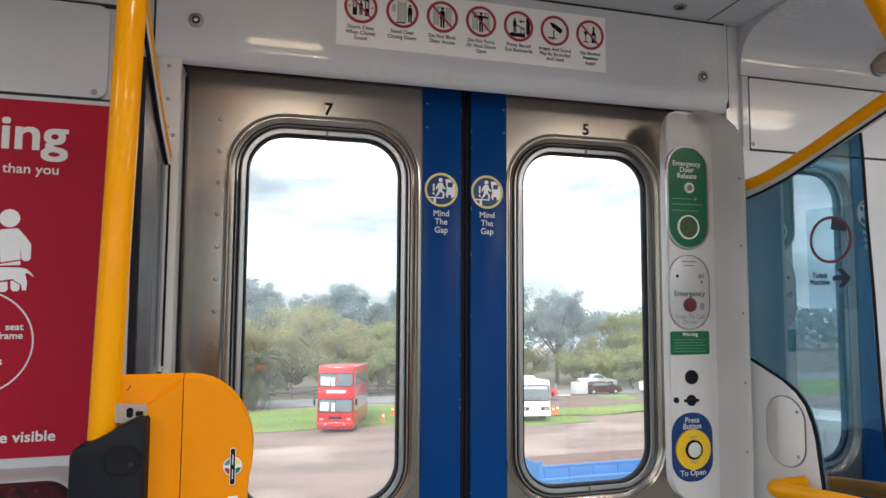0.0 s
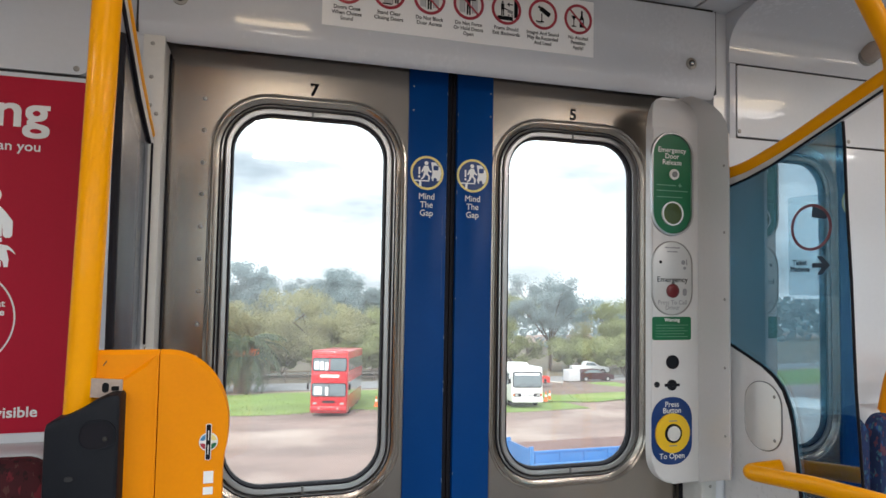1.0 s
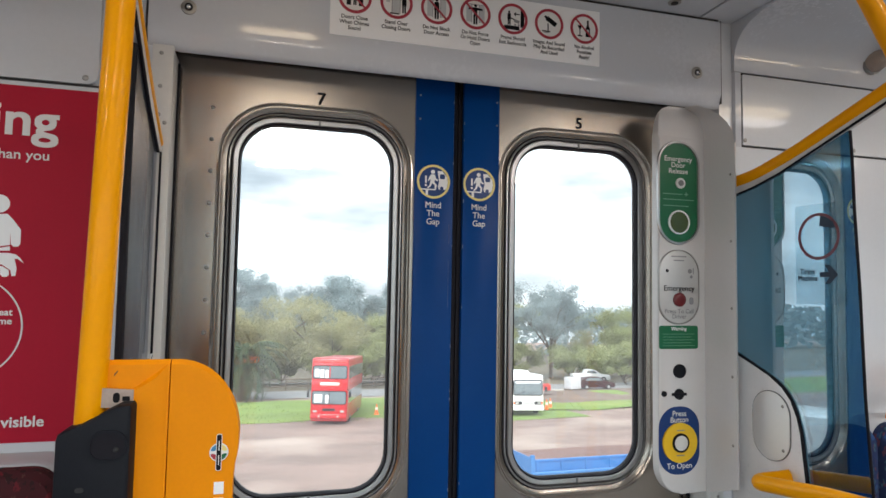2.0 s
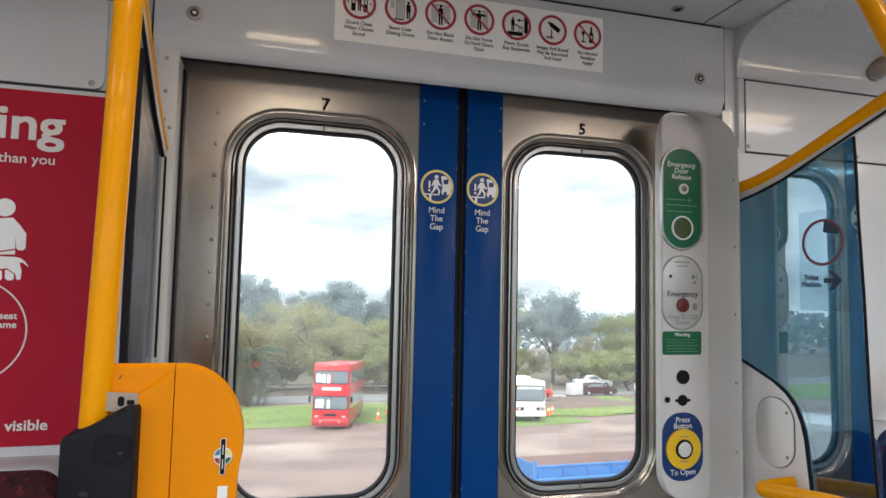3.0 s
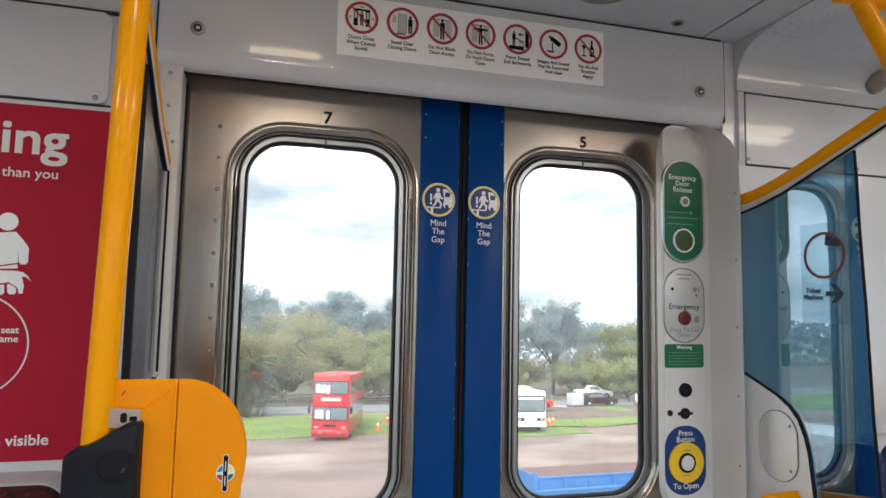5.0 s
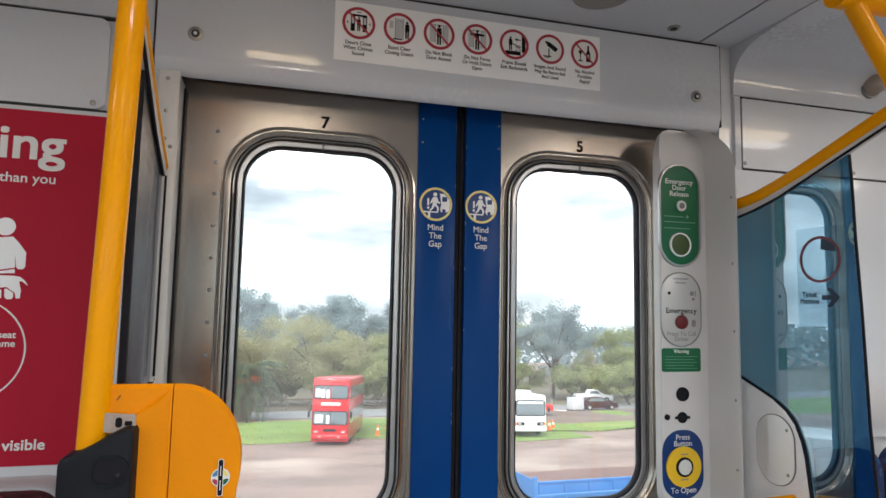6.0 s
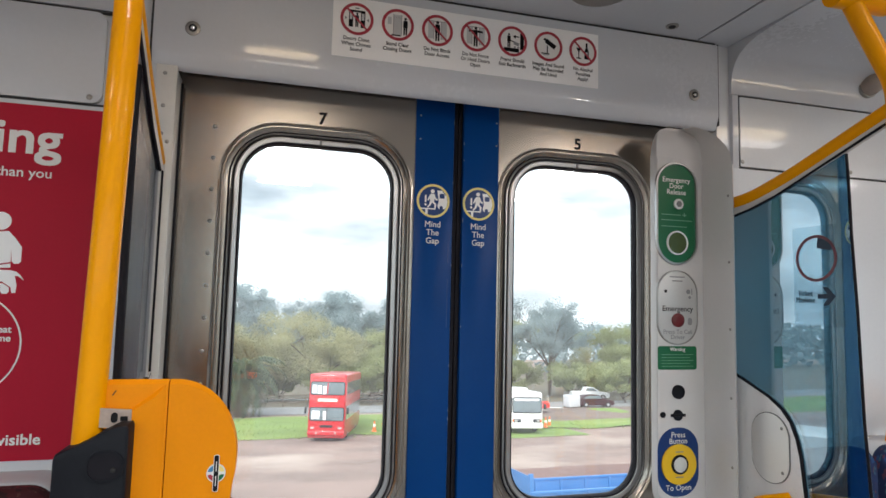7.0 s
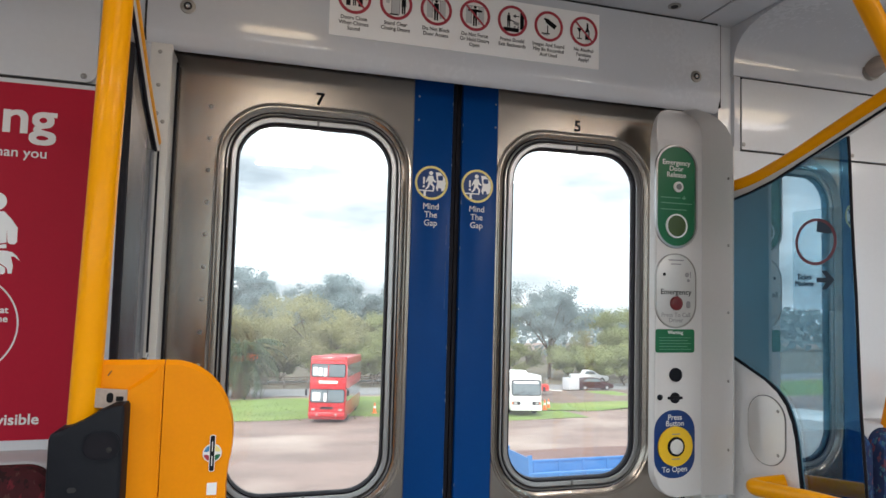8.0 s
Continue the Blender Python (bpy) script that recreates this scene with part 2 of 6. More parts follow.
# same glass as TINTED; tint and weak gloss imitate its shade at grazing angle
TINTED_GRAZING = glazing("grazing_tinted_pane", (0.48, 0.50, 0.54), 1.45, graze=0.3)
DOME_PLASTIC = surface("peach_plastic", (0.50, 0.42, 0.36), 0.25, 0, 0.08, 12, 150, 0, coat=0.3, leaf=0.35)

DIRT = surface("pale_dirt", (0.215, 0.150, 0.127), 0.95, 0, 0.38, 0.16, 3.0, 0.3, (1, 2.6, 1), spots=(0.11, 0.8, (0.40, 0.32, 0.27)))
GRASS = surface("mown_grass", (0.140, 0.210, 0.042), 0.9, 0, 0.3, 0.35, 9.0, 0.4, spots=(0.2, 0.4, (0.30, 0.30, 0.10)))
ASPHALT = surface("worn_asphalt", (0.20, 0.20, 0.20), 0.9, 0, 0.12, 0.3, 20, 0.1)
BARK = surface("bark", (0.10, 0.075, 0.055), 0.95, 0, 0.35, 4, 30, 0.6, (1, 1, 0.3))
LEAF_GREY = surface("gum_leaves", (0.25, 0.32, 0.33), 0.7, 0, 0.25, 0.5, 4, 0, island=0.15, leaf=0.5)
LEAF_OLIVE = surface("olive_leaves", (0.37, 0.36, 0.20), 0.75, 0, 0.25, 0.5, 4, 0, island=0.15, leaf=0.5)
LEAF_GREEN = surface("green_leaves", (0.31, 0.34, 0.16), 0.7, 0, 0.25, 0.5, 4, 0, island=0.15, leaf=0.5)
LEAF_PALM = surface("palm_fronds", (0.065, 0.10, 0.048), 0.6, 0, 0.3, 1.5, 8, 0, island=0.25, leaf=0.5)
BUS_RED = surface("bus_red_paint", (0.48, 0.008, 0.015), 0.3, 0, 0.08, 0.8, 20, 0, coat=0.4)
BUS_WHITE = surface("coach_white_paint", (0.80, 0.80, 0.78), 0.35, 0, 0.05, 0.8, 20, 0, coat=0.3)
BUS_GLASS = surface("vehicle_glass", (0.15, 0.19, 0.21), 0.06, 0, 0.3, 0.5, 5, 0, coat=0.6)
BLIND = surface("pale_blind", (0.75, 0.76, 0.78), 0.7, 0, 0.1, 2, 20, 0)
TYRE = surface("tyre", (0.02, 0.02, 0.02), 0.85, 0, 0.2, 5, 60, 0.1)
RIM = surface("wheel_rim", (0.45, 0.45, 0.46), 0.4, 0.7, 0.1, 5, 60, 0)
LAMP_GLASS = surface("headlamp_glass", (0.38, 0.38, 0.37), 0.15, 0, 0.1, 5, 60, 0)
CONE_ORANGE = surface("cone_orange", (0.85, 0.16, 0.02), 0.5, 0, 0.1, 5, 60, 0)
TRAILER_BLUE = surface("trailer_blue_paint", (0.02, 0.15, 0.40), 0.45, 0, 0.15, 0.6, 10, 0.02)
METAL_WHITE = surface("white_sheet_metal", (0.74, 0.75, 0.75), 0.45, 0, 0.08, 0.5, 12, 0)
METAL_GREY = surface("grey_sheet_metal", (0.22, 0.26, 0.32), 0.5, 0, 0.1, 0.4, 12, 0)
METAL_TAN = surface("tan_sheet_metal", (0.56, 0.50, 0.42), 0.6, 0, 0.1, 0.4, 12, 0)
RED_PAINT = surface("red_machine_paint", (0.55, 0.03, 0.02), 0.4, 0, 0.12, 0.9, 12, 0)


# ---- building blocks ----
def thing(name, label, category, at=(0, 0, 0), group="", kind=""):
    ob = new(name)
    ob.empty_display_size = 0.1
    ob.location = at
    return tagged(ob, label, category, group, kind)


def base_of(ob):
    p = Vector((0, 0, 0))
    while ob:
        p += ob.location
        ob = ob.parent
    return p


def mesh_of(name, bm, mat, smooth=38):
    bmesh.ops.recalc_face_normals(bm, faces=bm.faces)
    me = bpy.data.meshes.new(name)
    bm.to_mesh(me)
    bm.free()
    for m in (mat if isinstance(mat, (list, tuple)) else (mat,)):
        me.materials.append(m)
    if smooth:
        me.shade_smooth()
        me.set_sharp_from_angle(angle=radians(smooth))
    return me


def part(name, bm, mat, parent, label="", smooth=38):
    """One mesh object under a thing or a part; its points are given in the place's own coordinates."""
    bm.transform(Matrix.Translation(-base_of(parent)))
    ob = new(name, mesh_of(name, bm, mat, smooth))
    ob.parent = parent
    return tagged(ob, label)


def pieces(name, bm, mat, parent, label=""):
    """Every connected piece of bm as a part of its own."""
    left = set(bm.verts)
    while left:
        todo, seen = [left.pop()], set()
        while todo:
            v = todo.pop()
            if v in seen:
                continue
            seen.add(v)
            todo += [e.other_vert(v) for e in v.link_edges]
        left -= seen
        nb = B()
        at = {v: nb.verts.new(v.co) for v in seen}
        for f in {f for v in seen for f in v.link_faces}:
            nb.faces.new([at[v] for v in f.verts])
        part(name, nb, mat, parent, label)
    bm.free()


def solid(name, bm, mat, label, category, kind="structure", smooth=38):
    return tagged(new(name, mesh_of(name, bm, mat, smooth)), label, category, "", kind)


def B():
    return bmesh.new()


def box(bm, x0, x1, y0, y1, z0, z1, bevel=0.0, seg=2):
    r = bmesh.ops.create_cube(bm, size=1)["verts"]
    for v in r:
        v.co = Vector((x0 + (v.co.x + 0.5) * (x1 - x0), y0 + (v.co.y + 0.5) * (y1 - y0), z0 + (v.co.z + 0.5) * (z1 - z0)))
    if bevel:
        es = list({e for v in r for e in v.link_edges})
        bmesh.ops.bevel(bm, geom=es, offset=bevel, segments=seg, affect="EDGES", profile=0.5)
    return bm


def rrect(cx, cz, w, h, r, n=8):
    """The outline of a rounded rectangle, anticlockwise from the lower right corner."""
    r = max(min(r, w / 2 - 1e-4, h / 2 - 1e-4), 1e-4)
    pts = []
    for sx, sz, a0 in ((1, -1, -90), (1, 1, 0), (-1, 1, 90), (-1, -1, 180)):
        ox, oz = cx + sx * (w / 2 - r), cz + sz * (h / 2 - r)
        for i in range(n + 1):
            a = radians(a0 + 90 * i / n)
            pts.append((ox + r * math.cos(a), oz + r * math.sin(a)))
    return pts


def circle(cx, cz, r, n=32):
    return [(cx + r * math.cos(2 * math.pi * i / n), cz + r * math.sin(2 * math.pi * i / n)) for i in range(n)]


def on_xz(u, v, d):
    return Vector((u, d, v))


def on_yz(u, v, d):
    return Vector((d, u, v))


def on_xy(u, v, d):
    return Vector((u, v, d))


def slab(bm, pts, d0, d1, on=on_xz, bevel=0.0):
    """A plate with the given outline, from depth d0 to d1."""
    a = [bm.verts.new(on(u, v, d0)) for u, v in pts]
    b = [bm.verts.new(on(u, v, d1)) for u, v in pts]
    n = len(pts)
    fa, fb = bm.faces.new(a), bm.faces.new(b[::-1])
    for i in range(n):
        bm.faces.new((a[i], b[i], b[(i + 1) % n], a[(i + 1) % n]))
    if bevel:
        bmesh.ops.bevel(bm, geom=list(fa.edges), offset=bevel, segments=2, affect="EDGES", profile=0.5)
    return bm


def ring(bm, outer, inner, d0, d1, on=on_xz):
    """A plate with a hole; both outlines have the same number of points."""
    n = len(outer)
    rows = [[bm.verts.new(on(u, v, d)) for u, v in pts] for pts, d in ((outer, d0), (inner, d0), (inner, d1), (outer, d1))]
    for k in range(4):
        a, b = rows[k], rows[(k + 1) % 4]
        for i in range(n):
            bm.faces.new((a[i], a[(i + 1) % n], b[(i + 1) % n], b[i]))
    return bm


def loft(bm, outlines, on=on_xz, close=False):
    """Skin through outlines (points, depth) of equal length."""
    rows = [[bm.verts.new(on(u, v, d)) for u, v in pts] for pts, d in outlines]
    n = len(rows[0])
    for a, b in zip(rows, rows[1:]):
        for i in range(n):
            bm.faces.new((a[i], a[(i + 1) % n], b[(i + 1) % n], b[i]))
    if close:
        bm.faces.new(rows[0])
        bm.faces.new(rows[-1][::-1])
    return bm


def bend(pts, r=0.05, n=7):
    """The same path with its inner corners rounded."""
    pts = [Vector(p) for p in pts]
    out = [pts[0]]
    for a, b, c in zip(pts, pts[1:], pts[2:]):
        u, w = (a - b), (c - b)
        k = min(r, u.length * 0.49, w.length * 0.49)
        p, q = b + u.normalized() * k, b + w.normalized() * k
        for i in range(n + 1):
            s = i / n
            out.append(p * (1 - s) ** 2 + b * 2 * s * (1 - s) + q * s * s)
    return out + [pts[-1]]


def tube(bm, pts, r, seg=20, r1=None, cap=True):
    pts = [Vector(p) for p in pts]
    rows, side = [], None
    for i, p in enumerate(pts):
        d = (pts[min(i + 1, len(pts) - 1)] - pts[max(i - 1, 0)]).normalized()
        if side is None:
            side = d.orthogonal().normalized()
        side = (side - d * side.dot(d)).normalized()
        up = d.cross(side)
        rad = r if r1 is None else r + (r1 - r) * i / (len(pts) - 1)
        rows.append([bm.verts.new(p + (side * math.cos(2 * math.pi * k / seg) + up * math.sin(2 * math.pi * k / seg)) * rad) for k in range(seg)])
    for a, b in zip(rows, rows[1:]):
        for k in range(seg):
            bm.faces.new((a[k], a[(k + 1) % seg], b[(k + 1) % seg], b[k]))
    if cap:
        bm.faces.new(rows[0][::-1])
        bm.faces.new(rows[-1])
    return bm


def dome(bm, c, r, h, axis=(0, -1, 0), seg=16, rings=5):
    """A low round head standing out along axis."""
    ax = Vector(axis).normalized()
    s = ax.orthogonal().normalized()
    u = ax.cross(s)
    c = Vector(c)
    rows = []
    for j in range(rings):
        a = math.pi / 2 * j / rings
        rows.append([bm.verts.new(c + ax * h * math.sin(a) + (s * math.cos(2 * math.pi * k / seg) + u * math.sin(2 * math.pi * k / seg)) * r * math.cos(a)) for k in range(seg)])
    top = bm.verts.new(c + ax * h)
    for a, b in zip(rows, rows[1:]):
        for k in range(seg):
            bm.faces.new((a[k], a[(k + 1) % seg], b[(k + 1) % seg], b[k]))
    for k in range(seg):
        bm.faces.new((rows[-1][k], rows[-1][(k + 1) % seg], top))
    bm.faces.new(rows[0][::-1])
    return bm


def words(name, body, size, at, mat, parent, turn=(90, 0, 0), bold=0.0, align="CENTER", spacing=1.0, wide=1.0, label=""):
    """Lettering in the built-in font, turned into a mesh."""
    cu = bpy.data.curves.new(name, "FONT")
    cu.body, cu.size, cu.align_x, cu.align_y = body, size, align, "CENTER"
    cu.space_line, cu.extrude = spacing, 0.0001
    cu.resolution_u = 3 if size < 0.03 else 8
    tmp = new(name, cu)
    bpy.context.view_layer.update()
    me = bpy.data.meshes.new_from_object(tmp.evaluated_get(bpy.context.evaluated_depsgraph_get()))
    bpy.data.objects.remove(tmp)
    bpy.data.curves.remove(cu)
    if bold:
        # heavier strokes: the same letters laid over themselves, a hair apart
        both = B()
        for k, (dx, dy) in enumerate(((1, 1), (-1, 1), (-1, -1), (1, -1), (0, 0))):
            me2 = me.copy()
            me2.transform(Matrix.Translation((dx * bold * size, dy * bold * size, 0.00004 * k)))
            both.from_mesh(me2)
            bpy.data.meshes.remove(me2)
        both.to_mesh(me)
        both.free()
    me.transform(pose(0, 0, 0, *turn) @ Matrix.Diagonal((wide, 1, 1, 1)))
    me.transform(Matrix.Translation(Vector(at) - base_of(parent)))
    me.materials.clear()
    me.materials.append(mat)
    ob = new(name, me)
    ob.parent = parent
    return tagged(ob, label)

# ---- the car: floor, walls, ceiling ----
XE, YS, ZC, WALL = 5.2, -2.75, 2.25, -0.1

solid("floor", box(B(), -XE, XE, YS - 0.15, 0.15, -0.12, 0), FLOOR, "grey speckled rubber floor of the railcar", "floor")
solid("underframe", box(B(), -XE, XE, YS - 0.05, 0.05, -1.25, -0.125), STEEL_DULL, "dull steel underframe of the railcar", "underframe")

bm = B()
box(bm, -0.640, 0.640, -1.9, 0.1, ZC, ZC + 0.06)
for s in (-1, 1):
    box(bm, min(s * 0.6475, s * 0.75), max(s * 0.6475, s * 0.75), -1.9, 0.1, ZC, ZC + 0.06)
    box(bm, min(s * 0.75, s * XE), max(s * 0.75, s * XE), -1.9, -0.5, ZC - 0.002, ZC + 0.06)
    box(bm, min(s * 0.75, s * XE), max(s * 0.75, s * XE), -0.5, 0.1, ZC + 0.008, ZC + 0.06)
box(bm, -XE, XE, YS, -1.905, ZC, ZC + 0.06)
solid("ceiling", bm, GRP_CEIL, "grey laminate ceiling panels with dark joints", "ceiling")
bm = B()
for s in (-1, 1):
    box(bm, s * 0.6438 - 0.0036, s * 0.6438 + 0.0036, -1.9, -0.1, ZC + 0.004, ZC + 0.03)
solid("ceiling_joint", bm, SHADOW_GAP, "dark open joint between ceiling panels", "joint")
solid("roof_skin", box(B(), -XE, XE, YS - 0.1, 0.1, ZC + 0.09, ZC + 0.14), METAL_WHITE, "plain sheet roof over the railcar", "roof")


def cove(x0, x1):
    """The solid curve between side wall and ceiling in a seating bay."""
    prof = [(WALL, 2.114), (WALL, 2.145), (-0.105, 2.172), (-0.115, 2.194), (-0.132, 2.213), (-0.158, 2.228), (-0.195, 2.238), (-0.25, 2.244), (-0.34, 2.247), (-0.5, 2.247), (-0.5, 2.256), (0.02, 2.256), (0.02, 2.114)]
    return slab(B(), prof, x0, x1, on_yz)


for s in (-1, 1):
    wall = thing("wall_north_1" if s < 0 else "wall_north_2", "grey laminate side wall beside the train doors", "wall", (s * 1.5, 0, 0), kind="structure")
    e0, e1 = (-XE, -0.78) if s < 0 else (0.772, XE)
    inner = -0.70 if s < 0 else 0.712
    # the wall proper, with an unseen opening added for daylight beyond the first bay
    bm = B()
    if s < 0:
        box(bm, -1.9, inner, WALL + 0.012, 0.1, 0, ZC + 0.06)
        box(bm, -3.6, -1.9, WALL + 0.012, 0.1, 0, 0.95)
        box(bm, -3.6, -1.9, WALL + 0.012, 0.1, 1.85, ZC + 0.06)
        box(bm, -XE, -3.6, WALL + 0.012, 0.1, 0, ZC + 0.06)
    else:
        box(bm, inner, 1.9, WALL + 0.012, 0.1, 0, ZC + 0.06)
        box(bm, 1.9, 3.6, WALL + 0.012, 0.1, 0, 0.95)
        box(bm, 1.9, 3.6, WALL + 0.012, 0.1, 1.85, ZC + 0.06)
        box(bm, 3.6, XE, WALL + 0.012, 0.1, 0, ZC + 0.06)
    part("wall", bm, GRP_WALL, wall)
    bm = B()
    if s < 0:
        slab(bm, rrect(-1.2995, 2.0103, 0.995, 0.1955, 0.022), WALL, WALL + 0.012)
    else:
        slab(bm, rrect(1.2895, 2.0103, 1.022, 0.1955, 0.004), WALL, WALL + 0.012)
    part("upper_panel", bm, GRP_WALL, wall)
    bm = B()
    lo = -1.795 if s < 0 else 0.74
    slab(bm, rrect(lo + 0.53, 1.205, 1.06, 1.402, 0.004), WALL, WALL + 0.012)
    part("lower_panel", bm, GRP_WALL, wall)
    for n, (x0, x1, z0, z1) in enumerate(((0.775, 1.81, 2.1085, 2.1135), (0.775, 1.81, 1.9065, 1.912), (0.774, 0.7785, 1.9065, 2.1135))):
        if s < 0:
            x0, x1 = -x1, -x0
        part("joint", box(B(), x0, x1, WALL + 0.004, WALL + 0.0125, z0, z1), SHADOW_GAP, wall, "dark panel joint")
    bm = cove(-XE, -0.752) if s < 0 else cove(0.752, XE)
    part("cove", bm, GRP, wall)
    for bx in ((-0.825, 1.925), (-1.3, 1.925)) if s < 0 else ((0.785, 1.926), (1.16, 1.926), (1.55, 1.926)):
        part("screw", dome(B(), (bx[0], WALL, bx[1]), 0.006, 0.002), STEEL_DULL, wall)

# narrow end posts between the header and the bays
for s in (-1, 1):
    bm = B()
    slab(bm, [(s * x, y) for x, y in ((0.712, 0.02), (0.715, -0.055), (0.752, -0.082), (0.756, WALL + 0.002), (0.774, WALL + 0.001), (0.774, 0.02))], 0.03, 2.113, on_xy)
    solid("trim", bm, GRP, "narrow grey end post beside the door header", "trim")
    bm = B()
    slab(bm, [(s * x, z) for x, z in ((0.712, 2.114), (0.752, 2.114), (0.752, 2.256), (0.712, 2.256))], -0.06, 0.02)
    solid("trim", bm, GRP, "narrow grey filler beside the door header", "trim")

# unseen far side of the car; its openings are sized to let in daylight
bm = B()
for x0, x1, z0, z1 in ((-XE, XE, 0, 0.85), (-XE, XE, 1.95, ZC + 0.06), (-XE, -4.4, 0.85, 1.95), (-1.85, -1.65, 0.85, 1.95), (-0.06, 0.06, 0.85, 1.95), (1.65, 1.85, 0.85, 1.95), (4.4, XE, 0.85, 1.95)):
    box(bm, x0, x1, YS - 0.1, YS, z0, z1)
solid("wall_south", bm, GRP_WALL, "plain grey unseen far side wall, openings sized for daylight", "wall")
for n, (x0, x1, y) in enumerate(((-4.4, -1.85, YS - 0.05), (-1.65, -0.06, YS - 0.05), (0.06, 1.65, YS - 0.05), (1.85, 4.4, YS - 0.05), (-3.6, -1.9, 0.02), (1.9, 3.6, 0.02))):
    w = solid("window_%d" % (n + 1), box(B(), x0, x1, y - 0.003, y + 0.003, 0.85 if y < 0 else 0.95, 1.95 if y < 0 else 1.85), TINT_PANE, "tinted fixed pane in an unseen opening made for daylight", "window")
    w.visible_shadow = False
for s, nm in ((-1, "wall_west"), (1, "wall_east")):
    solid(nm, box(B(), min(s * XE, s * (XE + 0.1)), max(s * XE, s * (XE + 0.1)), YS - 0.1, 0.1, 0, ZC + 0.06), GRP_WALL, "plain grey end wall closing the car", "wall")

# one slim strip by the doors, wider lamps along the car
for lx, ly, hx, hy in [(-0.45, -0.540, 0.10, 0.027)] + [(x, y, 0.15, 0.05) for x, y, w in LAMPS]:
    lamp = thing("ceiling_light", "short white unseen diffuser lamp set flush in the ceiling", "ceiling light", (lx, ly, ZC), "ceiling lights")
    part("diffuser", box(B(), lx - hx, lx + hx, ly - hy, ly + hy, ZC - 0.03, ZC - 0.004, 0.01), DIFFUSER, lamp)
    part("frame", ring(B(), rrect(lx, ly, 2 * hx + 0.06, 2 * hy + 0.06, 0.02), rrect(lx, ly, 2 * hx + 0.01, 2 * hy + 0.01, 0.012), ZC - 0.012, ZC, on_xy), JAMB_WHITE, lamp)



# ---- doors ----
def door(side, number):
    s = side
    d = thing("door_1" if s < 0 else "door_2", "closed brushed steel sliding train door leaf with a rounded window", "door", (s * 0.34, 0, 0), "sliding door leaves", "structure")
    e0, e1 = 0.111, 0.72
    cx, cz = (0.3465, 1.457) if s < 0 else (0.338, 1.457)
    m = lambda pts: [(s * u, v) for u, v in pts]
    W, H, R = 0.458, 0.964, 0.138
    hole = rrect(cx, cz, W - 0.02, H - 0.02, R - 0.01)
    outer = rrect((e0 + e1) / 2, 1.03, e1 - e0, 2.04, 0.0005)
    part("leaf", ring(B(), m(outer), m(hole), 0, 0.032), STEEL, d)
    # stepped window surround: pressed recess, dark grooves, light beads, gasket
    o = lambda g: m(rrect(cx, cz, W - 2 * g, H - 2 * g, R - g))
    part("window_rim", loft(B(), [(o(-0.001), 0.001), (o(0.0), -0.003), (o(0.004), -0.004), (o(0.007), -0.001), (o(0.014), 0.006), (o(0.021), 0.009)]), STEEL, d, "pressed steel window recess")
    part("window_groove", loft(B(), [(o(0.0205), 0.0088), (o(0.0235), 0.0095), (o(0.026), 0.0088)]), RUBBER, d)
    part("inner_bead", loft(B(), [(o(0.025), 0.011), (o(0.0255), 0.004), (o(0.0285), 0.003), (o(0.0305), 0.006), (o(0.031), 0.011)]), STEEL_SMOOTH, d)
    part("inner_groove", loft(B(), [(o(0.030), 0.0092), (o(0.034), 0.0092)]), RUBBER, d)
    part("window_bead", loft(B(), [(o(0.0335), 0.011), (o(0.034), 0.003), (o(0.037), 0.001), (o(0.0455), 0.002), (o(0.047), 0.005), (o(0.0475), 0.012)]), STEEL_SMOOTH, d, "pale aluminium glazing bead")
    part("window_gasket", loft(B(), [(o(0.047), 0.006), (o(0.050), 0.005), (o(0.0520), 0.012), (o(0.0525), 0.025)]), RUBBER, d, "black rubber window gasket")
    for zz in (cz + H / 2 - 0.0405, cz - H / 2 + 0.0405):
        part("bead_joint", box(B(), s * cx - 0.003, s * cx + 0.003, -0.0005, 0.006, zz - 0.008, zz + 0.008, 0.001), GASKET, d)
    pane = part("pane", slab(B(), o(0.050), 0.016, 0.021), PANE, d, "clear window glass")
    pane.visible_shadow = False
    # blue closing edge and rubber nosing
    x0, x1 = (-0.113, -0.013) if s < 0 else (0.013, 0.108)
    part("edge_strip", box(B(), x0, x1, -0.006, 0.034, 0.01, 2.05, 0.002), BLUE, d, "deep blue closing edge")
    n0, n1 = (-0.0128, -0.0008) if s < 0 else (0.0008, 0.0128)
    part("rubber_nosing", box(B(), n0, n1, 0.004, 0.03, 0.01, 2.05, 0.003), RUBBER, d, "black rubber nosing")
    # small chips along the meeting edge
    rc = random.Random(4 + s)
    for _ in range(7):
        cz_, h_ = rc.uniform(1.0, 1.98), rc.uniform(0.003, 0.010)
        ex = x1 if s < 0 else x0
        part("paint_chip", box(B(), min(ex, ex + s * 0.0016), max(ex, ex + s * 0.0016), -0.0066, -0.0058, cz_, cz_ + h_), CHIP, d)
    if s < 0:
        for z0, z1 in ((1.46, 1.58), (1.62, 1.67)):
            part("pale_edge", box(B(), -0.0233, -0.0225, -0.0065, -0.0059, z0, z1), PALE_BLUE, d, "thin pale line in the blue vinyl")
    # mind-the-gap sticker
    sx, sz = (-0.0645, 1.774) if s < 0 else (0.0555, 1.774)
    y = -0.0062
    st = part("warning_sticker", slab(B(), circle(sx, sz, 0.0405, 40), y - 0.0004, y), BLUE_LABEL, d, "round blue and cream mind the gap sticker")
    part("ring", ring(B(), circle(sx, sz, 0.0425, 48), circle(sx, sz, 0.0368, 48), y - 0.0009, y), CREAM_INK, st)
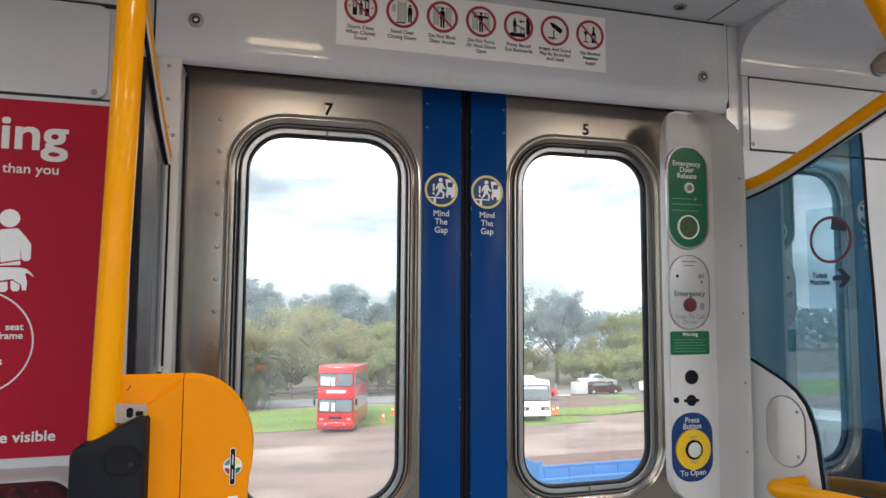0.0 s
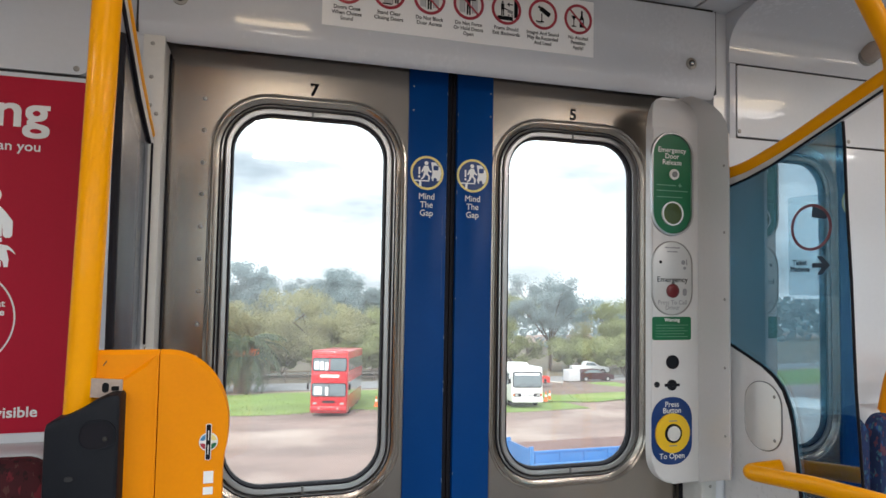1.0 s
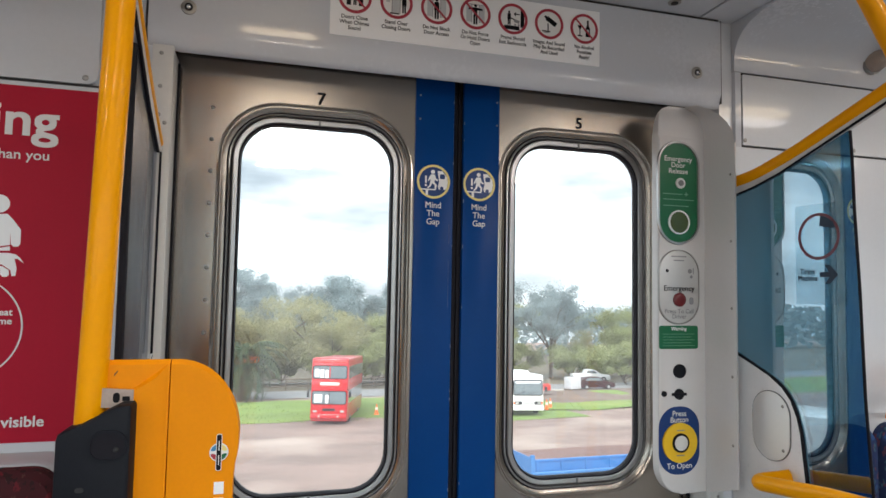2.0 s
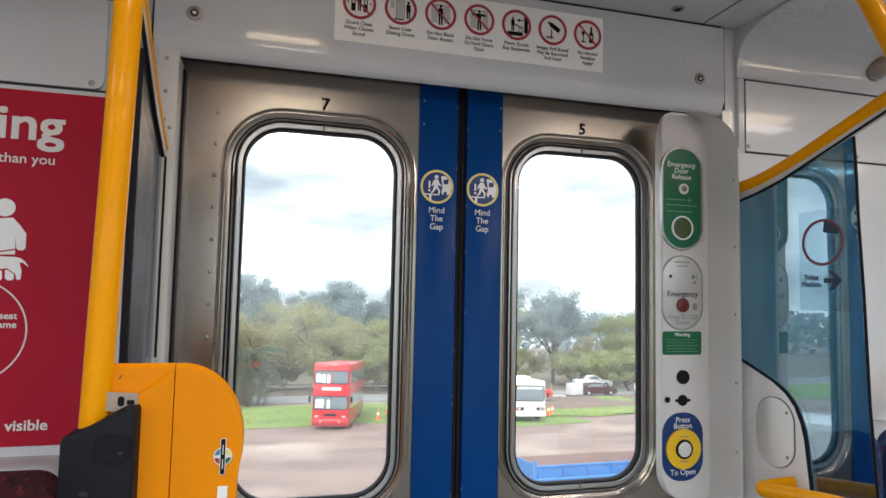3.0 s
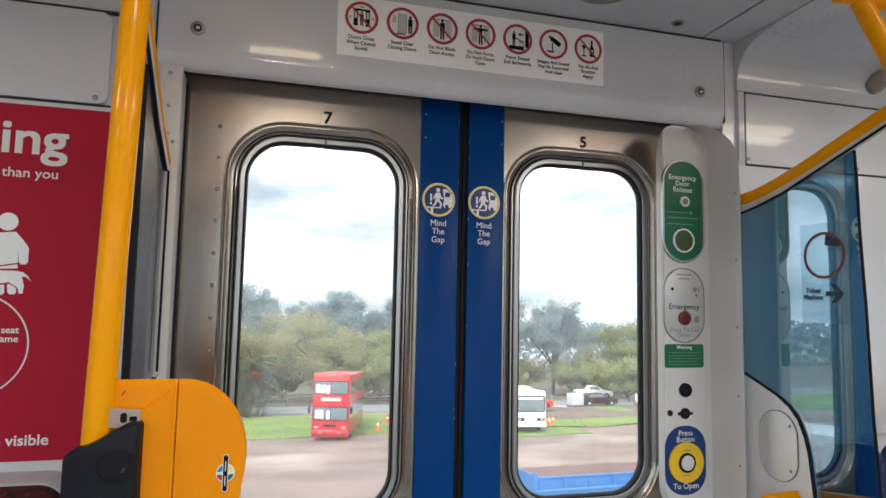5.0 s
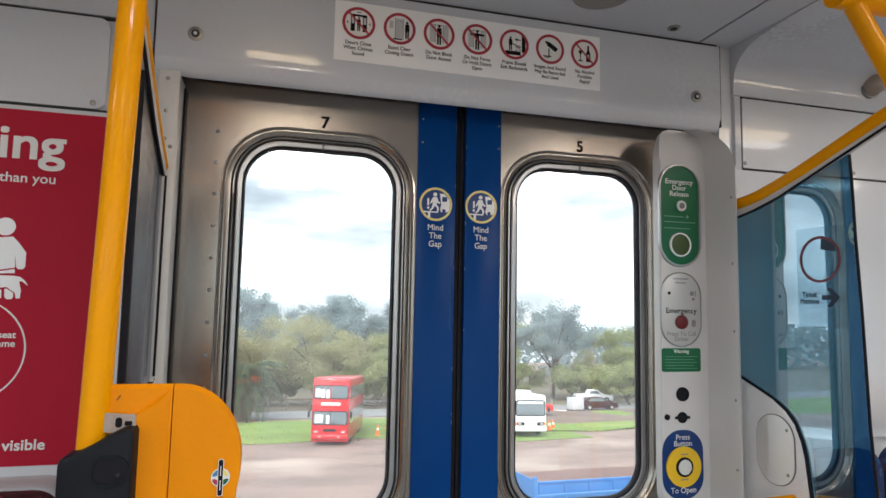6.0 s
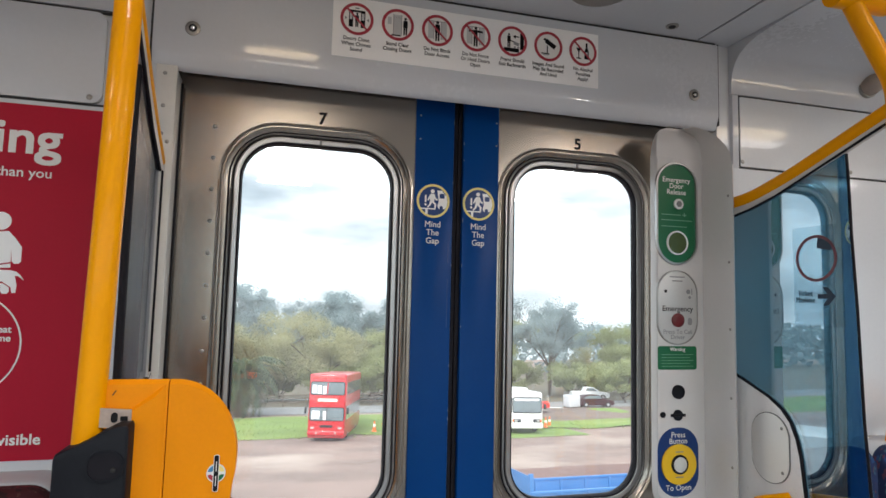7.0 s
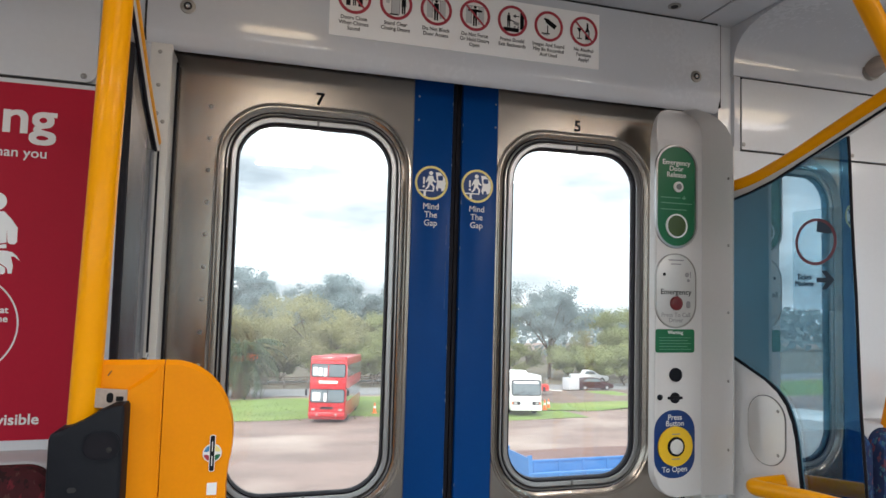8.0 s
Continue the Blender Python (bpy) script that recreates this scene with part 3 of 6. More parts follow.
    # walker in mid stride, leaning towards the carriage
    bm = slab(B(), circle(sx - 0.002, sz + 0.0245, 0.0052, 16), y - 0.001, y)
    stride = [(-0.007, 0.018), (0.003, 0.018), (0.006, 0.009), (0.012, 0.004), (0.010, 0.001), (0.003, 0.005), (0.002, -0.001), (0.008, -0.008), (0.007, -0.018),
              (0.003, -0.018), (0.003, -0.009), (-0.003, -0.004), (-0.007, -0.012), (-0.014, -0.018), (-0.016, -0.015), (-0.011, -0.010), (-0.008, 0.002), (-0.009, 0.006), (-0.013, 0.000), (-0.015, 0.002), (-0.011, 0.012)]
    slab(bm, [(sx + u, sz + v) for u, v in stride], y - 0.001, y)
    pieces("walker_shape", bm, PALE_VINYL, st)
    bm = B()
    slab(bm, [(sx + u, sz + v) for u, v in ((0.010, 0.0275), (0.022, 0.0275), (0.0345, 0.013), (0.0366, 0.0), (0.034, -0.014), (0.030, -0.019), (0.014, -0.019), (0.011, -0.012), (0.014, 0.000), (0.013, 0.008))], y - 0.0010, y)
    part("train_shape", bm, PALE_VINYL, st)
    part("train_window", slab(B(), rrect(sx + 0.0225, sz + 0.0135, 0.013, 0.012, 0.003), y - 0.0014, y - 0.0008), BLUE_LABEL, st)
    part("train_wheel", slab(B(), circle(sx + 0.021, sz - 0.016, 0.0045, 16), y - 0.0014, y - 0.0008), BLUE_LABEL, st)
    bm = B()
    box(bm, sx - 0.032, sx + 0.006, y - 0.001, y, sz - 0.0215, sz - 0.0185)
    box(bm, sx - 0.020, sx - 0.014, y - 0.001, y, sz - 0.034, sz - 0.021)
    box(bm, sx - 0.022, sx - 0.0175, y - 0.001, y, sz - 0.004, sz + 0.014)
    slab(bm, circle(sx - 0.0198, sz - 0.010, 0.003, 12), y - 0.001, y)
    pieces("platform_shape", bm, PALE_VINYL, st)
    words("lettering", "Mind\nThe\nGap", 0.0215, (sx, y - 0.0006, sz - 0.0800), WHITE_INK, d, bold=0.008, spacing=0.96, wide=0.97)
    words("number", number, 0.041, (s * (0.3445 if s < 0 else 0.3375), -0.0006, 1.9565), BLACK_INK, d, bold=0.025)
    # rivets
    rv = [(0.589, 1.914 - 0.0735 * k) for k in range(12)]
    for u, z in rv:
        part("rivet", dome(B(), (s * u, 0, z), 0.0048, 0.0028, seg=10, rings=3), STEEL_SMOOTH, d)
    for z in (1.99, 1.93):
        part("rivet", dome(B(), (s * 0.1015, -0.006, z), 0.0025, 0.0015, seg=10, rings=3), STEEL_DULL, d)
    return d


door(-1, "7")
door(1, "5")
# dark box in place of the shaded pocket behind the leaves' upper edge
solid("door_head_shade", box(B(), -0.75, 0.75, -0.02, 0.05, 2.052, 2.2), SHADOW_GAP, "dark box painted as the shaded recess above the leaves", "track")

# jambs
for s in (-1, 1):
    j = thing("door_jamb", "pale riveted metal door jamb strip", "door jamb", (s * 0.682, WALL, 0), "door jambs")
    zt = 2.012 if s < 0 else 1.0
    part("strip", box(B(), s * 0.702 if s < 0 else 0.660, -0.660 if s < 0 else 0.702, WALL - 0.004, WALL + 0.012, 0.02, zt, 0.002), JAMB_WHITE, j)
    part("return", box(B(), -0.672 if s < 0 else 0.664, -0.664 if s < 0 else 0.672, WALL + 0.012, -0.006, 0.02, zt), JAMB_WHITE, j)
    part("seal", box(B(), -0.6638 if s < 0 else 0.659, -0.659 if s < 0 else 0.6638, -0.02, -0.008, 0.02, zt - 0.01, 0.001), RUBBER, j, "black rubber seal")
    for z in (1.993, 1.922, 1.862, 1.845, 1.70, 1.55, 1.40, 1.25, 1.1) if s < 0 else (0.985, 0.8, 0.6):
        part("rivet", dome(B(), (s * (0.684 if z != 1.845 else 0.672), WALL - 0.004, z), 0.0045, 0.002, seg=10, rings=3), STEEL_DULL, j)
# floor threshold
solid("threshold", box(B(), -0.7, 0.7, -0.12, 0.1, 0.0, 0.012, 0.003), STEEL_DULL, "worn steel door threshold strip", "threshold")

# ---- header over the doors ----
hd = thing("door_header", "glossy grey moulded cover over the train doors", "header panel", (0, WALL, 2.1))
prof = [(WALL, 2.245), (WALL, 2.062), (WALL, 2.046), (WALL + 0.0015, 2.039), (WALL + 0.009, 2.018), (WALL + 0.013, 2.011), (WALL + 0.020, 2.008), (-0.012, 2.034), (-0.012, 2.245)]
bm = B()
slab(bm, prof, -0.714, 0.709, on_yz)
part("cover", bm, GRP, hd)
part("lower_lip", slab(B(), [(WALL + 0.022, 2.0075), (-0.010, 2.0305), (-0.010, 2.0335), (WALL + 0.022, 2.0105)], -0.655, 0.655, on_yz), GRP, hd, "grey lower lip")
part("end_joint", box(B(), -0.7185, -0.7142, -0.099, -0.02, 2.02, 2.248), SHADOW_GAP, hd)
part("end_joint", box(B(), 0.7092, 0.7118, -0.099, -0.02, 2.02, 2.248), SHADOW_GAP, hd)
part("top_joint", box(B(), -0.714, 0.70, WALL - 0.0015, WALL + 0.03, 2.2455, 2.2495), SHADOW_GAP, hd)
for bx, bz in ((-0.635, 2.099), (0.632, 2.096)):
    bo = part("bolt", slab(B(), circle(bx, bz, 0.0158, 28), WALL - 0.003, WALL, on_xz, 0.001), STEEL_DULL, hd, "recessed steel lock bolt")
    part("socket", slab(B(), circle(bx, bz, 0.0085, 20), WALL - 0.0045, WALL - 0.002), SHADOW_GAP, bo)
    part("pin", dome(B(), (bx, WALL - 0.0045, bz), 0.005, 0.003), CHROME, bo)

# the strip of notices
strip = thing("notice_strip", "white vinyl strip of seven red-ringed safety pictograms", "sign", (0, WALL, 2.15))
part("sheet", slab(B(), rrect(0.002, 2.151, 0.68, 0.143, 0.002), WALL - 0.0012, WALL), PALE_VINYL, strip)
NOTES = ["Doors Close\nWhen Chimes\nSound", "Stand Clear\nClosing Doors", "Do Not Block\nDoor Access", "Do Not Force\nOr Hold Doors\nOpen", "Prams Should\nExit Backwards", "Images And Sound\nMay Be Recorded\nAnd Used", "No Alcohol\nPenalties\nApply!"]


PALE_GREY = surface("pale_grey_ink", (0.50, 0.51, 0.52), 0.5, 0, 0.06, 10, 150, 0)


def figure(bm, x, z, h, spread=False):
    """A standing pictogram figure with its feet at z."""
    y = WALL - 0.0012
    out = [(0.05, 0.42), (0.13, 0.42), (0.12, 0.80), (0.06, 0.83), (-0.06, 0.83), (-0.12, 0.80), (-0.13, 0.42), (-0.05, 0.42)]
    if spread:
        out = [(0.09, 0.42), (0.09, 0.70), (0.36, 0.70), (0.36, 0.79), (0.06, 0.83), (-0.06, 0.83), (-0.36, 0.79), (-0.36, 0.70), (-0.09, 0.70), (-0.09, 0.42)]
    slab(bm, [(x + u * h, z + v * h) for u, v in out], y - 0.0008, y)
    for s in (-1, 1):
        slab(bm, [(x + s * u * h, z + v * h) for u, v in ((0.01, 0.42), (0.105, 0.46), (0.10, 0.0), (0.02, 0.0))], y - 0.0008, y)
    slab(bm, circle(x, z + 0.92 * h, 0.075 * h, 14), y - 0.0008, y)
    return bm


def bar(bm, x, z, w, h, tilt=0.0, d=WALL - 0.0019):
    c, s_ = math.cos(radians(tilt)), math.sin(radians(tilt))
    pts = [(x + u * c - v * s_, z + u * s_ + v * c) for u, v in ((-w / 2, -h / 2), (w / 2, -h / 2), (w / 2, h / 2), (-w / 2, h / 2))]
    return slab(bm, pts, d, WALL - 0.0012)


for i, text in enumerate(NOTES):
    x, z = -0.2825 + i * 0.0968, 2.1725
    y = WALL - 0.0012
    sg = part("pictogram", slab(B(), circle(x, z, 0.036, 40), y - 0.0004, y), WHITE_INK, strip, "red-ringed pictogram")
    part("ring", ring(B(), circle(x, z, 0.0385, 48), circle(x, z, 0.0318, 48), y - 0.0012, y), RED_INK, sg)
    bm, gm = B(), B()
    lm = B()
    if i == 0:
        # closing leaves with a figure caught between them, arrows on either side
        bar(bm, x - 0.014, z, 0.010, 0.040), bar(bm, x + 0.014, z, 0.010, 0.040), bar(bm, x, z + 0.0185, 0.036, 0.005)
        bar(lm, x - 0.014, z + 0.006, 0.006, 0.016, 0, WALL - 0.0023), bar(lm, x + 0.014, z + 0.006, 0.006, 0.016, 0, WALL - 0.0023)
        figure(bm, x, z - 0.019, 0.034)
        for s in (-1, 1):
            slab(gm, [(x + s * 0.028, z + 0.004), (x + s * 0.028, z - 0.004), (x + s * 0.0225, z)], y - 0.0008, y)
        bar(gm, x, z + 0.026, 0.010, 0.003)
    elif i == 1:
        figure(bm, x + 0.018, z - 0.023, 0.043)
        bar(lm, x - 0.001, z, 0.018, 0.048), bar(gm, x - 0.0105, z, 0.0018, 0.050), bar(gm, x + 0.0085, z, 0.0018, 0.050), bar(lm, x - 0.020, z + 0.008, 0.009, 0.018)
        bar(bm, x - 0.004, z - 0.026, 0.022, 0.003), bar(bm, x - 0.004, z + 0.018, 0.004, 0.002), bar(bm, x + 0.003, z + 0.018, 0.004, 0.002)
    elif i in (2, 3):
        for s in (-1, 1):
            bar(lm, x + s * 0.0165, z, 0.013, 0.042), bar(gm, x + s * 0.0095, z, 0.0016, 0.044)
        bar(gm, x, z + 0.0225, 0.042, 0.0016)
        figure(bm, x, z - 0.026, 0.050, i == 3)
    elif i == 4:
        figure(bm, x - 0.010, z - 0.016, 0.036)
        bar(bm, x - 0.003, z + 0.001, 0.014, 0.0026, -18)
        bar(bm, x - 0.003, z - 0.022, 0.040, 0.010), bar(bm, x + 0.025, z + 0.002, 0.010, 0.042)
        bar(bm, x + 0.010, z + 0.013, 0.014, 0.0026), slab(bm, [(x + 0.001, z + 0.013), (x + 0.008, z + 0.018), (x + 0.008, z + 0.008)], y - 0.0008, y)
        bar(gm, x + 0.010, z - 0.005, 0.014, 0.008, -15), slab(gm, circle(x + 0.006, z - 0.014, 0.0026, 12), y - 0.0008, y), slab(gm, circle(x + 0.015, z - 0.014, 0.0026, 12), y - 0.0008, y)
    elif i == 5:
        bar(bm, x + 0.006, z + 0.007, 0.030, 0.012, -32), bar(bm, x - 0.009, z + 0.017, 0.008, 0.006, -32), bar(bm, x - 0.003, z - 0.008, 0.003, 0.020), bar(bm, x - 0.008, z - 0.019, 0.022, 0.003)
        bar(gm, x - 0.008, z - 0.0222, 0.014, 0.002)
    else:
        slab(bm, [(x + 0.004, z - 0.020), (x + 0.016, z - 0.020), (x + 0.016, z + 0.002), (x + 0.0125, z + 0.010), (x + 0.0125, z + 0.023), (x + 0.0075, z + 0.023), (x + 0.0075, z + 0.010), (x + 0.004, z + 0.002)], y - 0.0008, y)
        slab(bm, [(x - 0.019, z + 0.008), (x - 0.012, z - 0.005), (x - 0.005, z + 0.008)], y - 0.0008, y), bar(bm, x - 0.012, z - 0.010, 0.0024, 0.018), bar(bm, x - 0.012, z - 0.019, 0.013, 0.003)
        bar(lm, x + 0.010, z - 0.006, 0.006, 0.010, 0, WALL - 0.0023)
    if lm.verts:
        pieces("pale_grey_shape", lm, PALE_GREY, sg)
    pieces("dark_shape", bm, BLACK_INK, sg)
    pieces("grey_shape", gm, GREY_INK, sg)
    if i not in (1, 4, 5):
        part("slash", bar(B(), x, z, 0.070, 0.0042, -45, y - 0.0015), RED_INK, sg)
    n = text.count("\n")
    words("lettering", text, 0.0126, (x, y - 0.0006, 2.1245 - 0.0064 * n), BLACK_INK, strip, bold=0.014, spacing=1.0, wide=0.92)

# ---- door control panel ----
PY = -0.14
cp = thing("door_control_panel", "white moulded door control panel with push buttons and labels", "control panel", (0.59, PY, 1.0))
FX, FY = 0.6285, -0.2420  # outer edge of the slanting flange
bm = B()
out = []
for i in range(9):
    a = radians(180 + 90 * i / 8)
    out.append((0.549 + 0.064 * math.cos(a), 1.085 + 0.073 * math.sin(a)))
out += [(0.624, 1.010), (0.624, 1.910), (0.485, 1.912)]
slab(bm, out, PY, PY + 0.025, on_xz, 0.006)
part("body", bm, PANEL_WHITE, cp)
bm = loft(B(), [([(0.6225, PY - 0.0005), (FX, FY), (FX + 0.006, FY + 0.003), (FX + 0.006, -0.12), (0.6225, -0.115)], z) for z in (1.012, 1.905)], on_xy, True)
for v in bm.verts:
    if v.co.y < -0.19:
        v.co.z = 1.513 + (v.co.z - 1.513) * 0.927
part("flange", bm, PANEL_WHITE, cp)
levels = ((0, 0, 0, 1.903), (0.002, 0.001, 0.003, 1.932), (0.007, 0.006, 0.009, 1.954), (0.016, 0.016, 0.018, 1.973), (0.030, 0.032, 0.028, 1.986), (0.048, 0.052, 0.038, 1.993))
bm = loft(B(), [([(0.487 + l, PY + f), (0.622 - r * 0.4, PY + f * 1.0), (FX - r, FY + f * 1.8), (FX + 0.006 - r, FY + 0.01 + f * 1.8), (FX + 0.004 - r, -0.112), (0.488 + l, -0.112)], z) for l, r, f, z in levels], on_xy, True)
for v in bm.verts:
    v.co.z = 1.513 + (v.co.z - 1.513) * (1 - 0.68 * max(0, -0.14 - v.co.y))
part("hood", bm, PANEL_WHITE, cp)
for z in (1.821, 1.645, 1.47, 1.294, 1.12):
    part("rivet", dome(B(), (0.6268, -0.2285, 1.513 + (z - 1.513) * 0.930), 0.0036, 0.002, (-1, -0.12, 0), 10, 3), STEEL_DULL, cp)
ux = 0.5425
# emergency release
er = part("release_plate", slab(B(), rrect(ux, 1.762, 0.115, 0.256, 0.056), PY - 0.002, PY), GREEN_LABEL, cp, "green emergency release label")
part("plate_rim", loft(B(), [(rrect(ux, 1.762, 0.124, 0.266, 0.061), PY), (rrect(ux, 1.762, 0.122, 0.264, 0.060), PY - 0.006), (rrect(ux, 1.762, 0.112, 0.254, 0.055), PY - 0.006), (rrect(ux, 1.762, 0.110, 0.252, 0.054), PY - 0.001)]), STEEL_SMOOTH, er, "bright metal rim")
words("lettering", "Emergency\nDoor\nRelease", 0.0185, (ux, PY - 0.0026, 1.832), WHITE_INK, cp, bold=0.009, spacing=0.85)
lk = part("lock", slab(B(), circle(ux + 0.005, 1.786, 0.0135, 24), PY - 0.006, PY - 0.001), LOCK_FACE, er, "bright key lock")
part("barrel", slab(B(), circle(ux + 0.005, 1.786, 0.0075, 16), PY - 0.008, PY - 0.005), GASKET, lk)
bm = B()
box(bm, ux - 0.044, ux + 0.012, PY - 0.0026, PY - 0.002, 1.757, 1.759)
box(bm, ux - 0.044, ux + 0.046, PY - 0.0026, PY - 0.002, 1.743, 1.745)
box(bm, ux - 0.044, ux + 0.03, PY - 0.0026, PY - 0.002, 1.727, 1.729)
box(bm, ux + 0.022, ux + 0.0245, PY - 0.0026, PY - 0.002, 1.754, 1.764)
box(bm, ux + 0.018, ux + 0.0285, PY - 0.0026, PY - 0.002, 1.757, 1.7595)
pieces("small_print", bm, PRINT_GREEN, er)
gr = part("release_button", slab(B(), circle(ux, 1.686, 0.027, 32), PY - 0.005, PY - 0.001), GREEN_DARK, er, "dark green round release cover")
part("button_ring", ring(B(), circle(ux, 1.686, 0.0305, 36), circle(ux, 1.686, 0.027, 36), PY - 0.007, PY - 0.001), PALE_VINYL, gr)
# emergency intercom
ic = part("intercom_plate", slab(B(), rrect(ux, 1.523, 0.113, 0.182, 0.055), PY - 0.003, PY, on_xz, 0.0015), surface("matt_plate", (0.56, 0.56, 0.55), 0.42, 0.35, 0.04, 8, 150, 0), cp, "brushed metal emergency intercom plate")
part("plate_rim", loft(B(), [(rrect(ux, 1.523, 0.119, 0.188, 0.058), PY), (rrect(ux, 1.523, 0.118, 0.187, 0.0575), PY - 0.0045), (rrect(ux, 1.523, 0.113, 0.182, 0.055), PY - 0.0045), (rrect(ux, 1.523, 0.112, 0.181, 0.0545), PY - 0.001)]), STEEL_DULL, ic)
words("lettering", "Emergency", 0.0195, (ux, PY - 0.0036, 1.519), BLACK_INK, ic, bold=0.005, wide=1.04)
words("lettering", "Press To Call\nDriver", 0.0155, (ux, PY - 0.0036, 1.455), GREY_INK, ic, bold=0.004, spacing=0.85)
bm = B()
box(bm, ux - 0.022, ux + 0.022, PY - 0.0036, PY - 0.003, 1.598, 1.601)
box(bm, ux - 0.015, ux + 0.015, PY - 0.0036, PY - 0.003, 1.588, 1.591)
pieces("small_print", bm, GREY_INK, ic)
part("microphone_hole", slab(B(), circle(ux - 0.034, 1.563, 0.0042, 14), PY - 0.0038, PY - 0.003), BLACK_INK, ic)
bm = B()
slab(bm, circle(ux + 0.032, 1.563, 0.006, 14), PY - 0.0036, PY - 0.003)
box(bm, ux + 0.041, ux + 0.043, PY - 0.0036, PY - 0.003, 1.556, 1.571)
slab(bm, circle(ux + 0.036, 1.549, 0.004, 14), PY - 0.0036, PY - 0.003)
slab(bm, rrect(ux + 0.036, 1.488, 0.012, 0.018, 0.005, 3), PY - 0.0036, PY - 0.003)
pieces("symbol", bm, GREY_INK, ic)
part("call_button", dome(slab(B(), circle(ux, 1.491, 0.0175, 28), PY - 0.007, PY - 0.002), (ux, PY - 0.007, 1.491), 0.0155, 0.003), RED_BUTTON, ic, "red round call button")
# warning label
wl = part("warning_label", slab(B(), rrect(ux, 1.397, 0.112, 0.058, 0.006, 4), PY - 0.0012, PY), GREEN_LABEL, cp, "green warning label")
words("lettering", "Warning", 0.0125, (ux, PY - 0.0018, 1.418), WHITE_INK, wl, bold=0.02)
bm = B()
for k in range(5):
    box(bm, ux - 0.046, ux + 0.046 - 0.010 * (k % 2), PY - 0.0017, PY - 0.0012, 1.4045 - k * 0.0072, 1.4055 - k * 0.0072)
pieces("small_print", bm, PRINT_GREEN, wl)
# holes and switches
ho = part("sounder", slab(B(), circle(ux + 0.001, 1.313, 0.0150, 28), PY - 0.003, PY), BLACK_PLASTIC, cp, "black round sounder")
part("sounder_ring", ring(B(), circle(ux + 0.001, 1.313, 0.0172, 32), circle(ux + 0.001, 1.313, 0.0148, 32), PY - 0.005, PY), RUBBER, ho)
part("indicator", dome(slab(B(), circle(0.4995, 1.258, 0.0072, 20), PY - 0.003, PY), (0.4995, PY - 0.003, 1.258), 0.0055, 0.003), BLACK_PLASTIC, cp)
ks = part("key_switch", slab(B(), circle(ux, 1.256, 0.0135, 24), PY - 0.003, PY), BLACK_PLASTIC, cp, "black key switch")
part("key_slot", box(B(), ux - 0.021, ux + 0.021, PY - 0.004, PY - 0.0005, 1.2525, 1.2595, 0.001), BLACK_PLASTIC, ks)
# open button
ob_ = part("button_label", slab(B(), rrect(ux, 1.143, 0.116, 0.166, 0.052), PY - 0.0012, PY), BLUE_LABEL, cp, "blue press button label")
words("lettering", "Press\nButton", 0.0190, (ux, PY - 0.0018, 1.2005), WHITE_INK, ob_, bold=0.005, spacing=0.8)
words("lettering", "To Open", 0.0195, (ux, PY - 0.0018, 1.081), WHITE_INK, ob_, bold=0.005)
yr = part("button_ring", slab(B(), circle(ux, 1.138, 0.0485, 44), PY - 0.006, PY, on_xz, 0.002), YELLOW_LABEL, ob_, "yellow button surround")
part("inner_ring", ring(B(), circle(ux, 1.138, 0.0235, 36), circle(ux, 1.138, 0.018, 36), PY - 0.009, PY - 0.005), BLACK_PLASTIC, yr)
part("push_button", dome(slab(B(), circle(ux, 1.138, 0.0182, 32), PY - 0.010, PY - 0.005), (ux, PY - 0.010, 1.138), 0.0165, 0.002), LOCK_FACE, yr, "brushed steel push button")
bm = B()
box(bm, ux - 0.011, ux + 0.011, PY - 0.0066, PY - 0.006, 1.167, 1.1695)
box(bm, ux - 0.011, ux + 0.011, PY - 0.0066, PY - 0.006, 1.1065, 1.109)
pieces("small_print", bm, GREY_INK, yr)

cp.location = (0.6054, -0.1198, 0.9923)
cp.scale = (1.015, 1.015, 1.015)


# ---- draught screens on either side of the doors ----
SKEW_A, SKEW_B = radians(3.8), radians(2.3)


